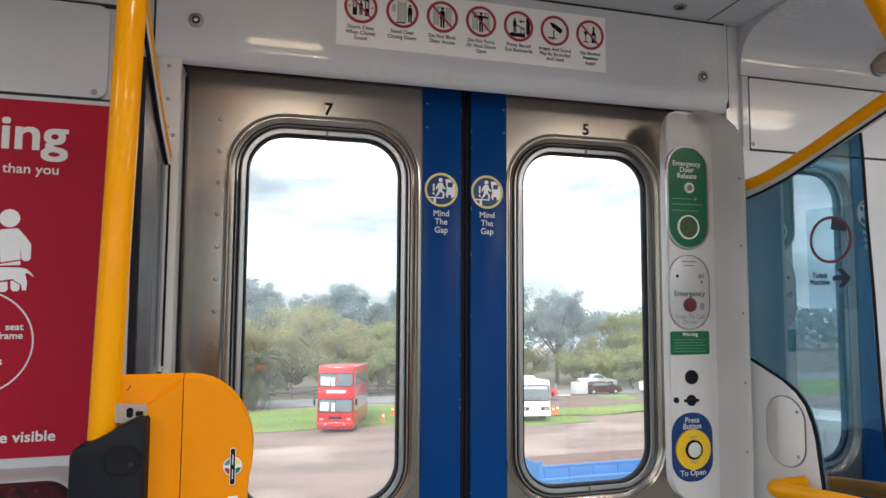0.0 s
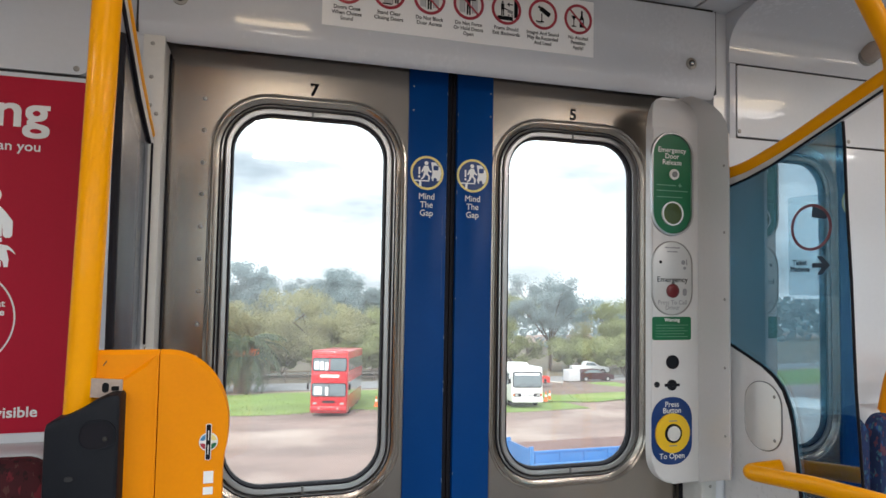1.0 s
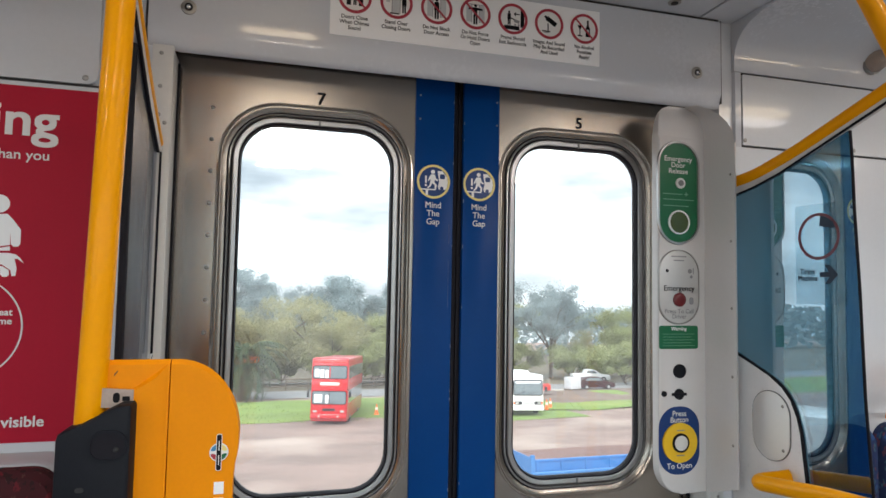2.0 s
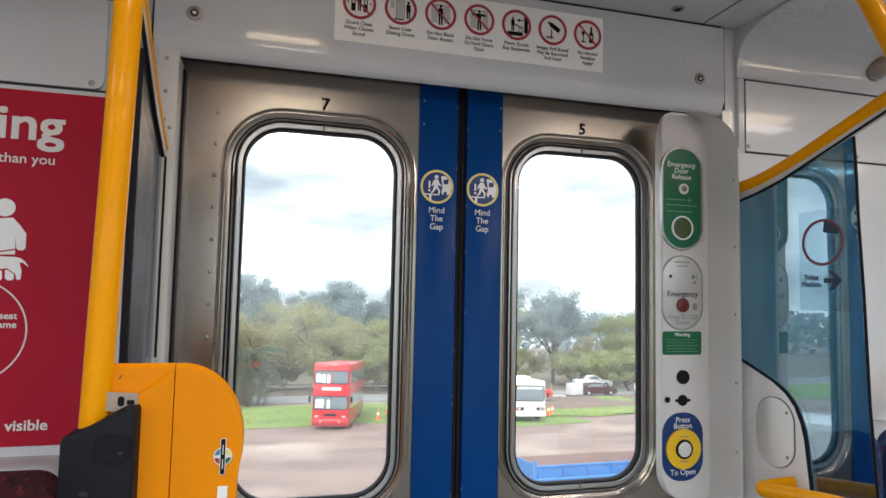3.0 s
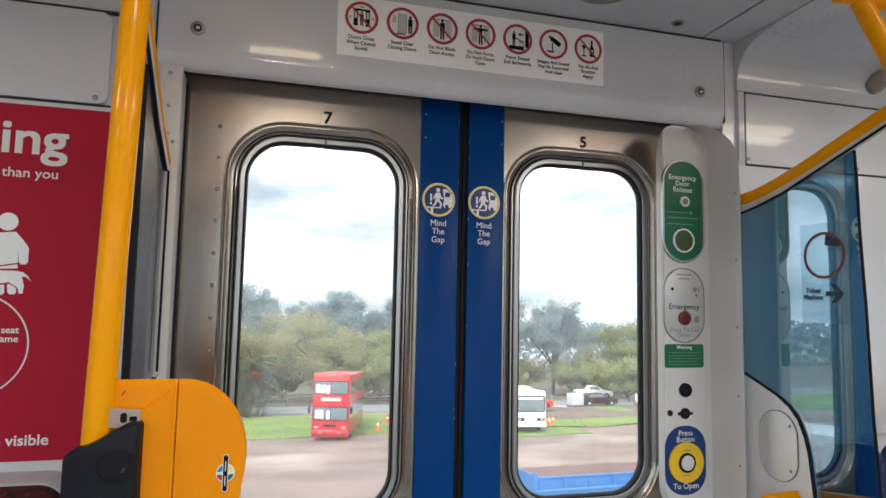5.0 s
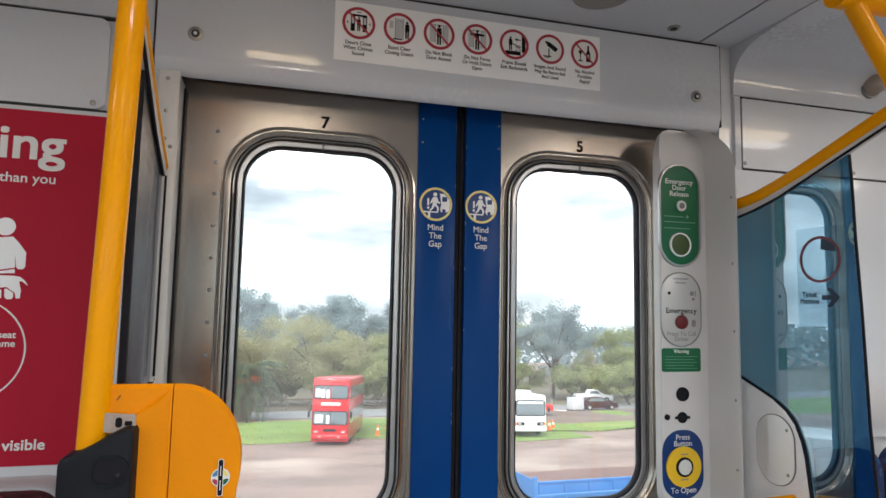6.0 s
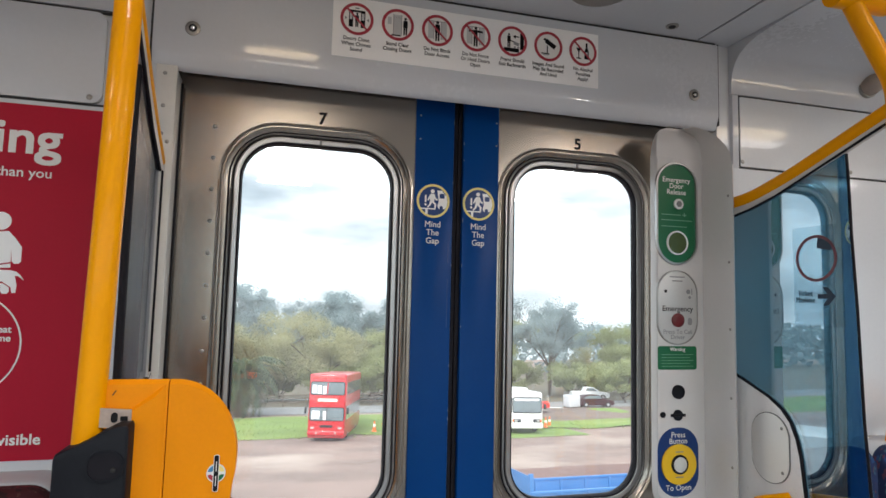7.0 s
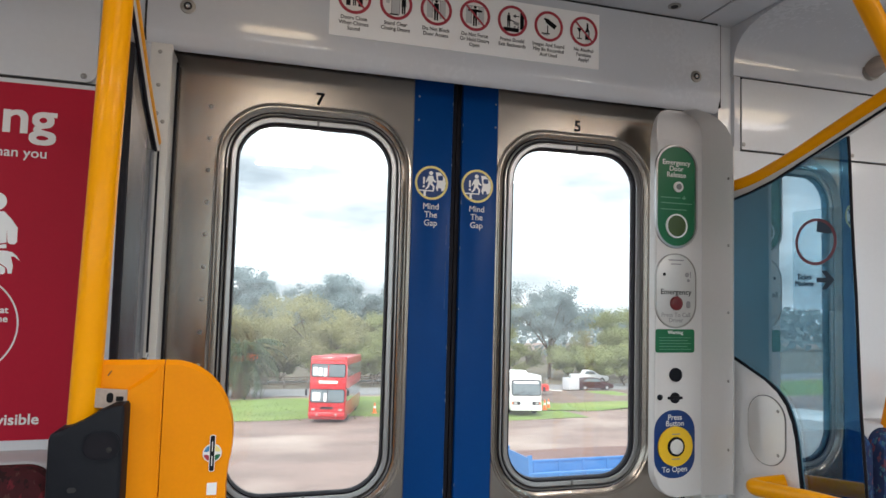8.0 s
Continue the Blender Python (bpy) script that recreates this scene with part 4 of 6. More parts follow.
def screen(s):
    if s > 0:
        X, pivot, turn, yw = 0.706, -0.15, SKEW_B, -0.147
        top = [(yw, 1.772), (-0.22, 1.786), (-0.2944, 1.806), (-0.4746, 1.870)]
        free = [(-0.4775, 1.803), (-0.4805, 1.682), (-0.4883, 1.52), (-0.495, 1.298), (-0.508, 1.095), (-0.520, 0.943), (-0.520, 0.539)]
        slope = [(yw, 1.775), (-0.22, 1.789), (-0.2944, 1.809), (-0.58, 1.916)]
        path = [(yw, 1.794), (-0.22, 1.802), (-0.3315, 1.833), (-0.4431, 1.874), (-0.585, 1.926)]
        sh = [(yw, 1.362), (-0.2235, 1.332), (-0.2652, 1.315), (-0.2993, 1.295), (-0.3237, 1.269), (-0.3393, 1.233), (-0.3481, 1.198), (-0.3667, 1.044), (-0.39, 0.6), (-0.41, 0.03), (yw, 0.03)]
        oval, tr_, pole = (-0.2715, 1.202), 0.0162, [(0.722, -0.585, 0.0), (0.722, -0.585, 1.965), (0.6045, -0.585, 2.14)]
        sock = (0.575, -0.585, 2.135)
    else:
        X, pivot, turn, yw = -0.672, -0.30, SKEW_A, -0.112
        top = [(yw, 1.772), (-0.30, 1.826), (-0.457, 1.884)]
        free = [(-0.460, 1.80), (-0.459, 1.68), (-0.455, 1.52), (-0.449, 1.30), (-0.45, 1.10), (-0.455, 0.95), (-0.46, 0.55)]
        slope = [(yw, 1.774), (-0.30, 1.828), (-0.58, 1.944)]
        path = [(yw, 1.800), (-0.30, 1.856), (-0.46, 1.918), (-0.585, 1.972)]
        sh = [(yw, 1.362), (-0.227, 1.333), (-0.270, 1.316), (-0.305, 1.296), (-0.330, 1.270), (-0.346, 1.235), (-0.355, 1.20), (-0.374, 1.047), (-0.40, 0.6), (-0.42, 0.03), (yw, 0.03)]
        oval, tr_, pole = (-0.269, 1.205), 0.0116, [(-0.664, -0.585, 0.0), (-0.664, -0.585, 1.3), (-0.650, -0.585, 1.97), (-0.58, -0.585, 2.11)]
        sock = (-0.575, -0.585, 2.135)
    sc = thing("draught_screen", "tinted glass draught screen with yellow tube and white lower moulding", "partition", (X, pivot, 0), "draught screens beside the doors")
    back = Matrix.Translation((X, pivot, 0)) @ Matrix.Rotation(-turn, 4, "Z") @ Matrix.Translation((-X, -pivot, 0))
    drop = 0.014 if s > 0 else 0.004
    top = [(y, z - drop) for y, z in top]
    slope = [(y, z - drop) for y, z in slope]
    inn = lambda pts: [back @ Vector(q) for q in pts]
    part("pane", slab(B(), top + free + [(yw, 0.5)], X - 0.005, X + 0.005, on_yz), TINTED if s > 0 else TINTED_GRAZING, sc, "blue-green tinted glass")
    part("pane_edge", tube(B(), [Vector((X, y, z)) for y, z in (top[-1:] + free)], 0.0062 if s < 0 else 0.003, 8), RUBBER, sc, "dark free edge of the glass")
    up = [(y, z + 0.02 + drop) for y, z in slope][::-1]
    part("channel", slab(B(), slope + up, X - 0.010, X + 0.010, on_yz), JAMB_WHITE, sc, "pale aluminium glazing channel")
    part("seal", tube(B(), [Vector((X - s * 0.007, y, z - 0.0015)) for y, z in slope], 0.0032, 8), RUBBER, sc, "black rubber seal")
    part("sloping_tube", tube(B(), bend([(X - s * 0.002, y, z) for y, z in path], 0.08), tr_), YELLOW_TUBE, sc, "yellow powder-coated tube")
    part("lower_moulding", slab(B(), sh, X - s * 0.013, X + s * 0.0048, on_yz, 0.003), MOULD_WHITE, sc, "white moulded lower panel")
    part("edge_seal", tube(B(), bend([Vector((X - s * 0.007, y, z)) for y, z in sh[:9]], 0.02, 3), 0.0048, 8), RUBBER, sc, "black rubber edge trim")
    ov = part("oval_plate", slab(B(), rrect(oval[0], oval[1], 0.106, 0.158, 0.052), X - s * 0.013, X - s * 0.0165, on_yz, 0.0), BRIGHT, sc, "oval bright steel cover plate")
    part("plate_rim", ring(B(), rrect(oval[0], oval[1], 0.110, 0.162, 0.054), rrect(oval[0], oval[1], 0.1055, 0.1575, 0.0518), X - s * 0.0125, X - s * 0.0155, on_yz), GASKET, ov, "dark joint round the plate")
    for dz in (0.05, -0.05):
        part("screw", dome(B(), (X - s * 0.0165, oval[0] - 0.035, oval[1] + dz), 0.004, 0.002, (-s, 0, 0), 10, 3), STEEL_DULL, ov)
    if s > 0:
        rail = inn([(0.698, -0.325, 1.098), (0.629, -0.288, 1.082), (0.627, -0.482, 1.113), (0.630, -0.622, 1.126), (0.645, -0.80, 1.135), (0.725, -0.86, 1.135)])
        part("grab_rail", tube(B(), bend(rail, 0.035), 0.0172), YELLOW_TUBE, sc, "yellow grab rail")
        part("lower_panel_extension", slab(B(), [(-0.41, 0.03), (-0.385, 0.9), (-0.88, 0.9), (-0.9, 0.03)], X - 0.012, X + 0.012, on_yz, 0.003), MOULD_WHITE, sc)
        part("tube_bracket", tube(B(), inn([(0.73, -0.86, 0.85), (0.73, -0.86, 1.18)]), 0.02), YELLOW_TUBE, sc)
    part("pole", tube(B(), bend(inn(pole), 0.03), 0.0182, 24), YELLOW_TUBE, sc, "yellow powder-coated pole")
    bx, by, bz = sock
    part("rail_socket", tube(B(), inn([(bx, by, bz), (bx + s * 0.004, by, bz), (bx + s * 0.12, by, bz), (bx + s * 0.13, by, bz)]), 0.027, 24), YELLOW_TUBE, sc, "yellow tube socket")
    part("ceiling_rail", tube(B(), bend(inn([(bx + s * 0.12, by, bz), (bx + s * 0.5, by, bz), (bx + s * 0.5, by, ZC)]), 0.06), 0.0182), YELLOW_TUBE, sc)
    if s < 0:
        part("wall_channel", box(B(), X - 0.011, X + 0.011, yw - 0.028, yw + 0.004, 0.03, 1.79, 0.002), JAMB_WHITE, sc, "pale aluminium wall channel")
    if s < 0:
        part("channel_seal", box(B(), X + 0.0105, X + 0.0145, yw - 0.034, yw - 0.027, 1.37, 1.775, 0.001), RUBBER, sc)
    sc.rotation_euler = (0, 0, turn)
    return sc


screen(-1)
screen(1)

# sticker on the tinted glass
DULL_RED = surface("dull_red_ink", (0.16, 0.03, 0.045), 0.4, 0, 0.15, 30, 150, 0)
DARK_NAVY = surface("dark_navy_ink", (0.012, 0.03, 0.06), 0.5, 0, 0.1, 30, 150, 0)
gx = 0.706 - 0.0056
tk = thing("ticket_sticker", "clear printed sticker with red ring and arrow on glass", "sticker", (gx, -0.15, 1.6))
part("film", slab(B(), rrect(-0.4020, 1.599, 0.125, 0.222, 0.004, 3), gx, gx + 0.0004, on_yz), glazing("sticker_film", (0.90, 0.93, 0.94), 1.22, 0.3), tk, "hazy clear film")
part("ring", ring(B(), circle(-0.3990, 1.638, 0.0515, 40), circle(-0.3990, 1.638, 0.0455, 40), gx - 0.0006, gx, on_yz), DULL_RED, tk)
part("dark_shape", slab(B(), [(-0.4020, 1.66), (-0.4380, 1.653), (-0.4380, 1.668), (-0.4050, 1.685)], gx - 0.0006, gx, on_yz), DARK_NAVY, tk)
part("arrow", slab(B(), [(-0.4020, 1.549), (-0.4250, 1.549), (-0.4140, 1.534), (-0.4260, 1.534), (-0.4450, 1.554), (-0.4260, 1.574), (-0.4140, 1.574), (-0.4250, 1.559), (-0.4020, 1.559)], gx - 0.0006, gx, on_yz), DARK_NAVY, tk)
words("lettering", "Ticket\nMachine", 0.0175, (gx - 0.0005, -0.370, 1.553), DARK_NAVY, tk, (90, 0, -90), bold=0.006, spacing=0.85, wide=0.85)
tk.rotation_euler = (0, 0, SKEW_B)

# ---- ticket validator on the pole ----
va = thing("ticket_validator", "orange plastic ticket validator clamped to a yellow pole", "ticket validator", (-0.56, -0.58, 1.0))
def arc(cx, cz, rx, rz, a0, a1, n=12):
    return [(cx + rx * math.cos(radians(a0 + (a1 - a0) * i / n)), cz + rz * math.sin(radians(a0 + (a1 - a0) * i / n))) for i in range(n + 1)]


front = [(-0.568, 1.409)] + arc(-0.560, 1.310, 0.0825, 0.099, 88, 0, 18) + arc(-0.486, 1.310, 0.0085, 0.045, 0, -60, 6) + [(-0.4835, 1.25), (-0.483, 1.1), (-0.486, 0.96), (-0.568, 0.93)]


def shrink(pts, k, cx=-0.575, cz=1.0):
    return [(cx + (u - cx) * k, cz + (v - cz) * k) for u, v in pts]


part("front_shell", loft(B(), [(shrink(front, 0.985), -0.588), (front, -0.582), (shrink(front, 0.97), -0.545), (shrink(front, 0.80), -0.47)], close=True), ORANGE, va)
back = [(-0.650, 1.409), (-0.5695, 1.409), (-0.5695, 0.93), (-0.650, 0.93)]
part("back_shell", loft(B(), [(shrink(back, 0.985), -0.5865), (back, -0.581), (shrink(back, 0.97), -0.545), (shrink(back, 0.80), -0.47)], close=True), ORANGE, va)
# raised chamfer towards the clamp
bm = B()
loft(bm, [([(-0.613, 0.93), (-0.571, 0.93), (-0.571, 1.404), (-0.613, 1.372)], -0.586), ([(-0.611, 0.93), (-0.585, 0.93), (-0.585, 1.386), (-0.611, 1.370)], -0.594)], close=True)
part("chamfer", bm, ORANGE, va)
part("scratch", tube(B(), [(-0.637, -0.5868, 1.389), (-0.633, -0.5868, 1.395)], 0.0008, 6), BARK, va, "short brown scratch")
cl_ = part("clamp", slab(B(), [(-0.691, 0.93), (-0.606, 0.93), (-0.6065, 1.353), (-0.609, 1.3575), (-0.622, 1.357), (-0.636, 1.350), (-0.652, 1.340), (-0.668, 1.332), (-0.683, 1.327), (-0.689, 1.323), (-0.691, 1.316)], -0.625, -0.545, on_xz, 0.004), BLACK_PLASTIC, va, "black plastic clamp")
bm = B()
ring(bm, rrect(-0.632, 1.308, 0.044, 0.038, 0.017), rrect(-0.632, 1.308, 0.038, 0.032, 0.014), -0.6275, -0.62)
part("recess_rim", bm, BLACK_PLASTIC, cl_)
# dark plates for recess and slot are painted in place of shaded hollows
part("recess", slab(B(), rrect(-0.632, 1.308, 0.039, 0.033, 0.0145), -0.6262, -0.6235), RUBBER, cl_)
part("lock", dome(B(), (-0.622, -0.6262, 1.303), 0.0034, 0.0016), TYRE, cl_, "small metal lock")
part("slot", slab(B(), rrect(-0.661, 1.256, 0.010, 0.006, 0.003, 3), -0.6265, -0.624), SHADOW_GAP, cl_)
tag = part("sticker", slab(B(), [(-0.650, 1.350), (-0.611, 1.348), (-0.611, 1.3715), (-0.650, 1.3745)], -0.596, -0.5935), surface("silver_sticker", (0.42, 0.33, 0.28), 0.4, 0.3, 0.2, 40, 200, 0), va, "pale metallic sticker")
part("dark_spot", slab(B(), rrect(-0.631, 1.362, 0.008, 0.013, 0.004, 4), -0.5966, -0.596), BLACK_INK, tag)
part("print", slab(B(), rrect(-0.6195, 1.3605, 0.009, 0.006, 0.001, 2), -0.5966, -0.596), BLACK_INK, tag)
fy = -0.5885
EMBLEM_BLUE = surface("emblem_blue", (0.05, 0.22, 0.42), 0.4, 0, 0.05, 10, 150, 0)
lg = part("emblem", slab(B(), circle(-0.5035, 1.2845, 0.0122, 32), fy - 0.0012, fy), WHITE_INK, va, "round four-colour emblem")
for q, m_ in enumerate((CREAM_INK, EMBLEM_BLUE, RED_INK, GREEN_LABEL)):
    c_ = (-0.5035, 1.2845)
    part("quarter", slab(B(), [(c_[0] + 0.0008 * math.cos(radians(45 + 90 * q)), c_[1] + 0.0008 * math.sin(radians(45 + 90 * q)))] + arc(c_[0], c_[1], 0.0108, 0.0108, 12 + 90 * q, 78 + 90 * q, 6), fy - 0.0017, fy - 0.001), m_, lg)
part("star", slab(B(), [(-0.5035 + r_ * math.cos(radians(45 * k)), 1.2845 + r_ * math.sin(radians(45 * k))) for k, r_ in enumerate((0.0108, 0.0045) * 4)], fy - 0.0019, fy - 0.001), WHITE_INK, lg)
for z0 in (1.2895, 1.2705):
    part("name_bar", slab(B(), rrect(-0.5035, z0 + 0.004, 0.0011, 0.013, 0.0003, 2), fy - 0.0026, fy - 0.0022), WHITE_INK, lg)
part("bar", slab(B(), rrect(-0.5035, 1.2845, 0.0058, 0.047, 0.002, 3), fy - 0.0023, fy - 0.001), BLACK_INK, lg)
part("bar_rim", ring(B(), rrect(-0.5035, 1.2845, 0.0074, 0.0486, 0.0025, 3), rrect(-0.5035, 1.2845, 0.0058, 0.047, 0.002, 3), fy - 0.0021, fy - 0.001), WHITE_INK, lg)
bm = B()
for k, (w, h) in enumerate(((0.011, 0.016), (0.011, 0.010), (0.014, 0.007), (0.010, 0.006), (0.011, 0.010))):
    box(bm, -0.5085, -0.5085 + w * 1.15, fy - 0.0008, fy, 1.245 - 0.021 * k - h, 1.245 - 0.021 * k)
pieces("brand_bar", bm, PALE_VINYL, va)

# ---- poster ----
po = thing("poster", "red vinyl poster with white lettering on the side wall", "poster", (-1.0, WALL, 1.55))
part("sheet", slab(B(), rrect(-1.045, 1.547, 0.53, 0.70, 0.001, 2), WALL - 0.0015, WALL), RED_POSTER, po)
y = WALL - 0.0021
words("lettering", "ting", 0.094, (-0.868, y, 1.827), WHITE_INK, po, align="RIGHT", bold=0.018, wide=1.12)
words("lettering", "than you", 0.0270, (-0.880, y, 1.758), WHITE_INK, po, align="RIGHT", bold=0.010, wide=1.05)
words("lettering", "seat\nframe", 0.0180, (-0.929, y, 1.439), WHITE_INK, po, align="RIGHT", bold=0.022, spacing=0.95, wide=1.05)
words("lettering", "s", 0.0215, (-0.962, y, 1.382), WHITE_INK, po, align="RIGHT", bold=0.022)
words("lettering", "e visible", 0.0285, (-0.864, y, 1.236), WHITE_INK, po, align="RIGHT", bold=0.018, wide=1.05)
part("ring", ring(B(), circle(-1.012, 1.418, 0.102, 56), circle(-1.012, 1.418, 0.099, 56), y - 0.0002, WALL - 0.001), WHITE_INK, po)
bm = B()
slab(bm, circle(-0.9622, 1.6595, 0.0178, 28), y, WALL - 0.001)
slab(bm, [(-0.9758, 1.6372), (-0.9477, 1.6402), (-0.9355, 1.6268), (-0.923, 1.6094), (-0.9227, 1.5814), (-0.9264, 1.5763), (-0.9345, 1.5761), (-0.9386, 1.5802), (-0.9414, 1.6063), (-0.9404, 1.5792), (-0.9738, 1.5726), (-0.9776, 1.6023), (-0.9763, 1.5764), (-0.979, 1.5721), (-0.9864, 1.572), (-0.9912, 1.576), (-0.9952, 1.6037), (-0.9859, 1.6228)], y, WALL - 0.001)
slab(bm, [(-0.975, 1.5693), (-0.9405, 1.5764), (-0.9399, 1.5681), (-0.9748, 1.5665)], y, WALL - 0.001)
slab(bm, [(-1.0006, 1.5632), (-0.9783, 1.5634), (-0.941, 1.5632), (-0.9296, 1.5609), (-0.9217, 1.5543), (-0.9153, 1.544), (-0.926, 1.5524), (-0.9312, 1.5519), (-0.9268, 1.5343), (-0.9279, 1.519), (-0.9346, 1.5185), (-0.9369, 1.5295), (-0.9523, 1.5407), (-0.9762, 1.5364), (-0.9984, 1.5346)], y, WALL - 0.001)
slab(bm, [(-0.976, 1.5336), (-0.9605, 1.5356), (-0.9593, 1.5209), (-0.9627, 1.5158), (-0.9716, 1.5151), (-0.9749, 1.5197)], y, WALL - 0.001)
slab(bm, [(-0.9554, 1.5368), (-0.9517, 1.5375), (-0.9399, 1.5296), (-0.9392, 1.5209), (-0.9427, 1.517), (-0.9501, 1.5168), (-0.9542, 1.5213)], y, WALL - 0.001)
pieces("plain_shape", bm, PALE_VINYL, po)


# ---- seats along the wall ----
def seat(x0, x1, mat, label):
    w, cx = x1 - x0, (x0 + x1) / 2
    st = thing("seat", label, "seat", (cx, -0.3, 0), "seats along the wall")
    back = rrect(cx, 0.828, w - 0.012, 0.684, 0.05)
    part("shell", loft(B(), [(rrect(cx, 0.828, w, 0.70, 0.055), -0.10), (rrect(cx, 0.828, w, 0.70, 0.055), -0.165), (rrect(cx, 0.828, w - 0.008, 0.692, 0.053), -0.172)], close=True), SEAT_SHELL, st, "pale grey plastic seat shell")
    part("backrest", loft(B(), [(back, -0.165), (back, -0.20), (rrect(cx, 0.828, w - 0.03, 0.664, 0.045), -0.213), (rrect(cx, 0.828, w - 0.08, 0.60, 0.04), -0.218)], close=True), mat, st)
    part("cushion", box(B(), x0 + 0.006, x1 - 0.006, -0.60, -0.19, 0.40, 0.48, 0.03, 3), mat, st)
    part("pan", box(B(), x0, x1, -0.58, -0.12, 0.36, 0.405, 0.01), SEAT_SHELL, st)
    for lx in (x0 + 0.04, x1 - 0.04):
        part("leg", box(B(), lx - 0.02, lx + 0.02, -0.5, -0.14, 0.0, 0.36, 0.006), STEEL_DULL, st)
    return st


for k in range(2):
    seat(-1.21 - 0.42 * k, -0.80 - 0.42 * k, MOQ_RED, "dark red patterned moquette seat with grey shell edge")
for k in range(2):
    st_ = seat(0.762 + 0.345 * k, 1.100 + 0.345 * k, MOQ_BLUE, "dark blue patterned moquette seat with grey shell edge")
    if k == 1:
        part("grab_handle", tube(B(), bend([(1.185, -0.16, 1.13), (1.185, -0.20, 1.305), (1.34, -0.20, 1.305), (1.34, -0.16, 1.13)], 0.05), 0.014), ORANGE, st_, "orange grab handle")

# small fixtures
sp = thing("ceiling_speaker", "round grey ceiling loudspeaker disc", "loudspeaker", (0.256, -0.265, ZC))
part("disc", slab(B(), circle(0.256, -0.265, 0.068, 40), ZC - 0.008, ZC, on_xy), STEEL_DULL, sp)
part("rim", ring(B(), circle(0.256, -0.265, 0.073, 40), circle(0.256, -0.265, 0.068, 40), ZC - 0.010, ZC, on_xy), GRP_CEIL, sp)
for bx, by in ((0.524, -0.157), (-0.52, -0.157)):
    cb_ = thing("ceiling_bolt", "small round ceiling lock bolt", "bolt", (bx, by, ZC), "ceiling bolts")
    part("flange", slab(B(), circle(bx, by, 0.016, 24), ZC - 0.003, ZC, on_xy), STEEL_DULL, cb_)
    part("socket", slab(B(), circle(bx, by, 0.009, 20), ZC - 0.0045, ZC - 0.002, on_xy), SHADOW_GAP, cb_)
ds = thing("dome_fitting", "small peach plastic dome fitting on the wall panel", "dome", (1.225, -0.11, 2.19))
part("base", slab(B(), circle(1.225, 2.19, 0.036, 28), -0.112, -0.10), STEEL_DULL, ds)
part("cover", dome(B(), (1.225, -0.112, 2.19), 0.031, 0.05), DOME_PLASTIC, ds, "translucent peach cover")

# ---- outside: ground, road, grass ----
G0, FALL = -7.6, 0.092


def lie(y):
    """Height of the yard, tilted so that its horizon fits the camera's view."""
    return G0 - FALL * (y - 41)


def ground_z(x, y):
    """Flat yard with the railway bank under the car."""
    d = abs(y + 1.3)
    if d < 3.2:
        return -1.25
    if d < 8:
        return -1.25 + (lie(d - 1.3) + 1.25) * (d - 3.2) / 4.8
    return lie(y) if y > 0 else lie(6.7)


xs = [-2500, -900, -350, -160, -90] + [-60 + 4 * i for i in range(46)] + [160, 260, 500, 1200, 2500]
ys = [-2500, -700, -200, -80, -40, -25, -16.3, -9.3, -6.9, -4.5, -1.3, 1.9, 4.3, 6.7, 10, 13.7, 17, 20] + [23 + 3 * i for i in range(20)] + [95, 130, 200, 400, 900, 2500]
gv = [(x, y, ground_z(x, y) + (0.06 * noise.noise(Vector((x * 0.11, y * 0.11, 0))) if 20 < y < 80 else 0)) for y in ys for x in xs]
nx = len(xs)
gf = [(j * nx + i, j * nx + i + 1, (j + 1) * nx + i + 1, (j + 1) * nx + i) for j in range(len(ys) - 1) for i in range(nx - 1)]
me = bpy.data.meshes.new("ground")
me.from_pydata(gv, [], gf)
me.materials.append(DIRT)
me.shade_smooth()
tagged(new("ground", me), "pale pinkish dirt yard beside the railway bank", "ground", "", "structure")


def sheet(name, x0, x1, y0, y1, mat, label, category, lift, ragged=0.0, step=2.0):
    """A thin sheet on the yard with an uneven border."""
    bm = B()
    near, far = [], []
    n = int((x1 - x0) / step)
    for i in range(n + 1):
        x = x0 + (x1 - x0) * i / n
        near.append(bm.verts.new((x, y0 + ragged * 2 * noise.noise(Vector((x * 0.17, 3.3, 0))), lie(y0) + 0.02)))
        far.append(bm.verts.new((x, y1 + ragged * noise.noise(Vector((x * 0.17, 9.1, 0))), lie(y1) + lift)))
    mid = [bm.verts.new((v.co.x, v.co.y + 0.6, lie(y0 + 0.6) + lift)) for v in near]
    for i in range(n):
        bm.faces.new((near[i], near[i + 1], mid[i + 1], mid[i]))
        bm.faces.new((mid[i], mid[i + 1], far[i + 1], far[i]))
    return solid(name, bm, mat, label, category, "structure")


sheet("grass_verge", -70, 75, 41.4, 55.8, GRASS, "bright green mown grass verge along the yard", "grass", 0.10, 1.1, 0.5)
sheet("road", -200, 200, 58.8, 66.7, ASPHALT, "grey sealed road behind the grass", "road", 0.11)
BARE = surface("bare_brown_earth", (0.16, 0.115, 0.095), 0.95, 0, 0.3, 0.4, 4.0, 0.3)
sheet("bare_earth", 22.5, 66, 45.8, 58.4, BARE, "bare brown earth behind the grass verge", "ground cover", 0.125, 0.5, 0.7)
TREE_GROUND = surface("dark_tree_ground", (0.12, 0.105, 0.075), 0.95, 0, 0.3, 0.3, 4, 0.3)
sheet("tree_ground", -300, 300, 67.7, 330, TREE_GROUND, "dark brown ground under the trees", "ground cover", 0.14)

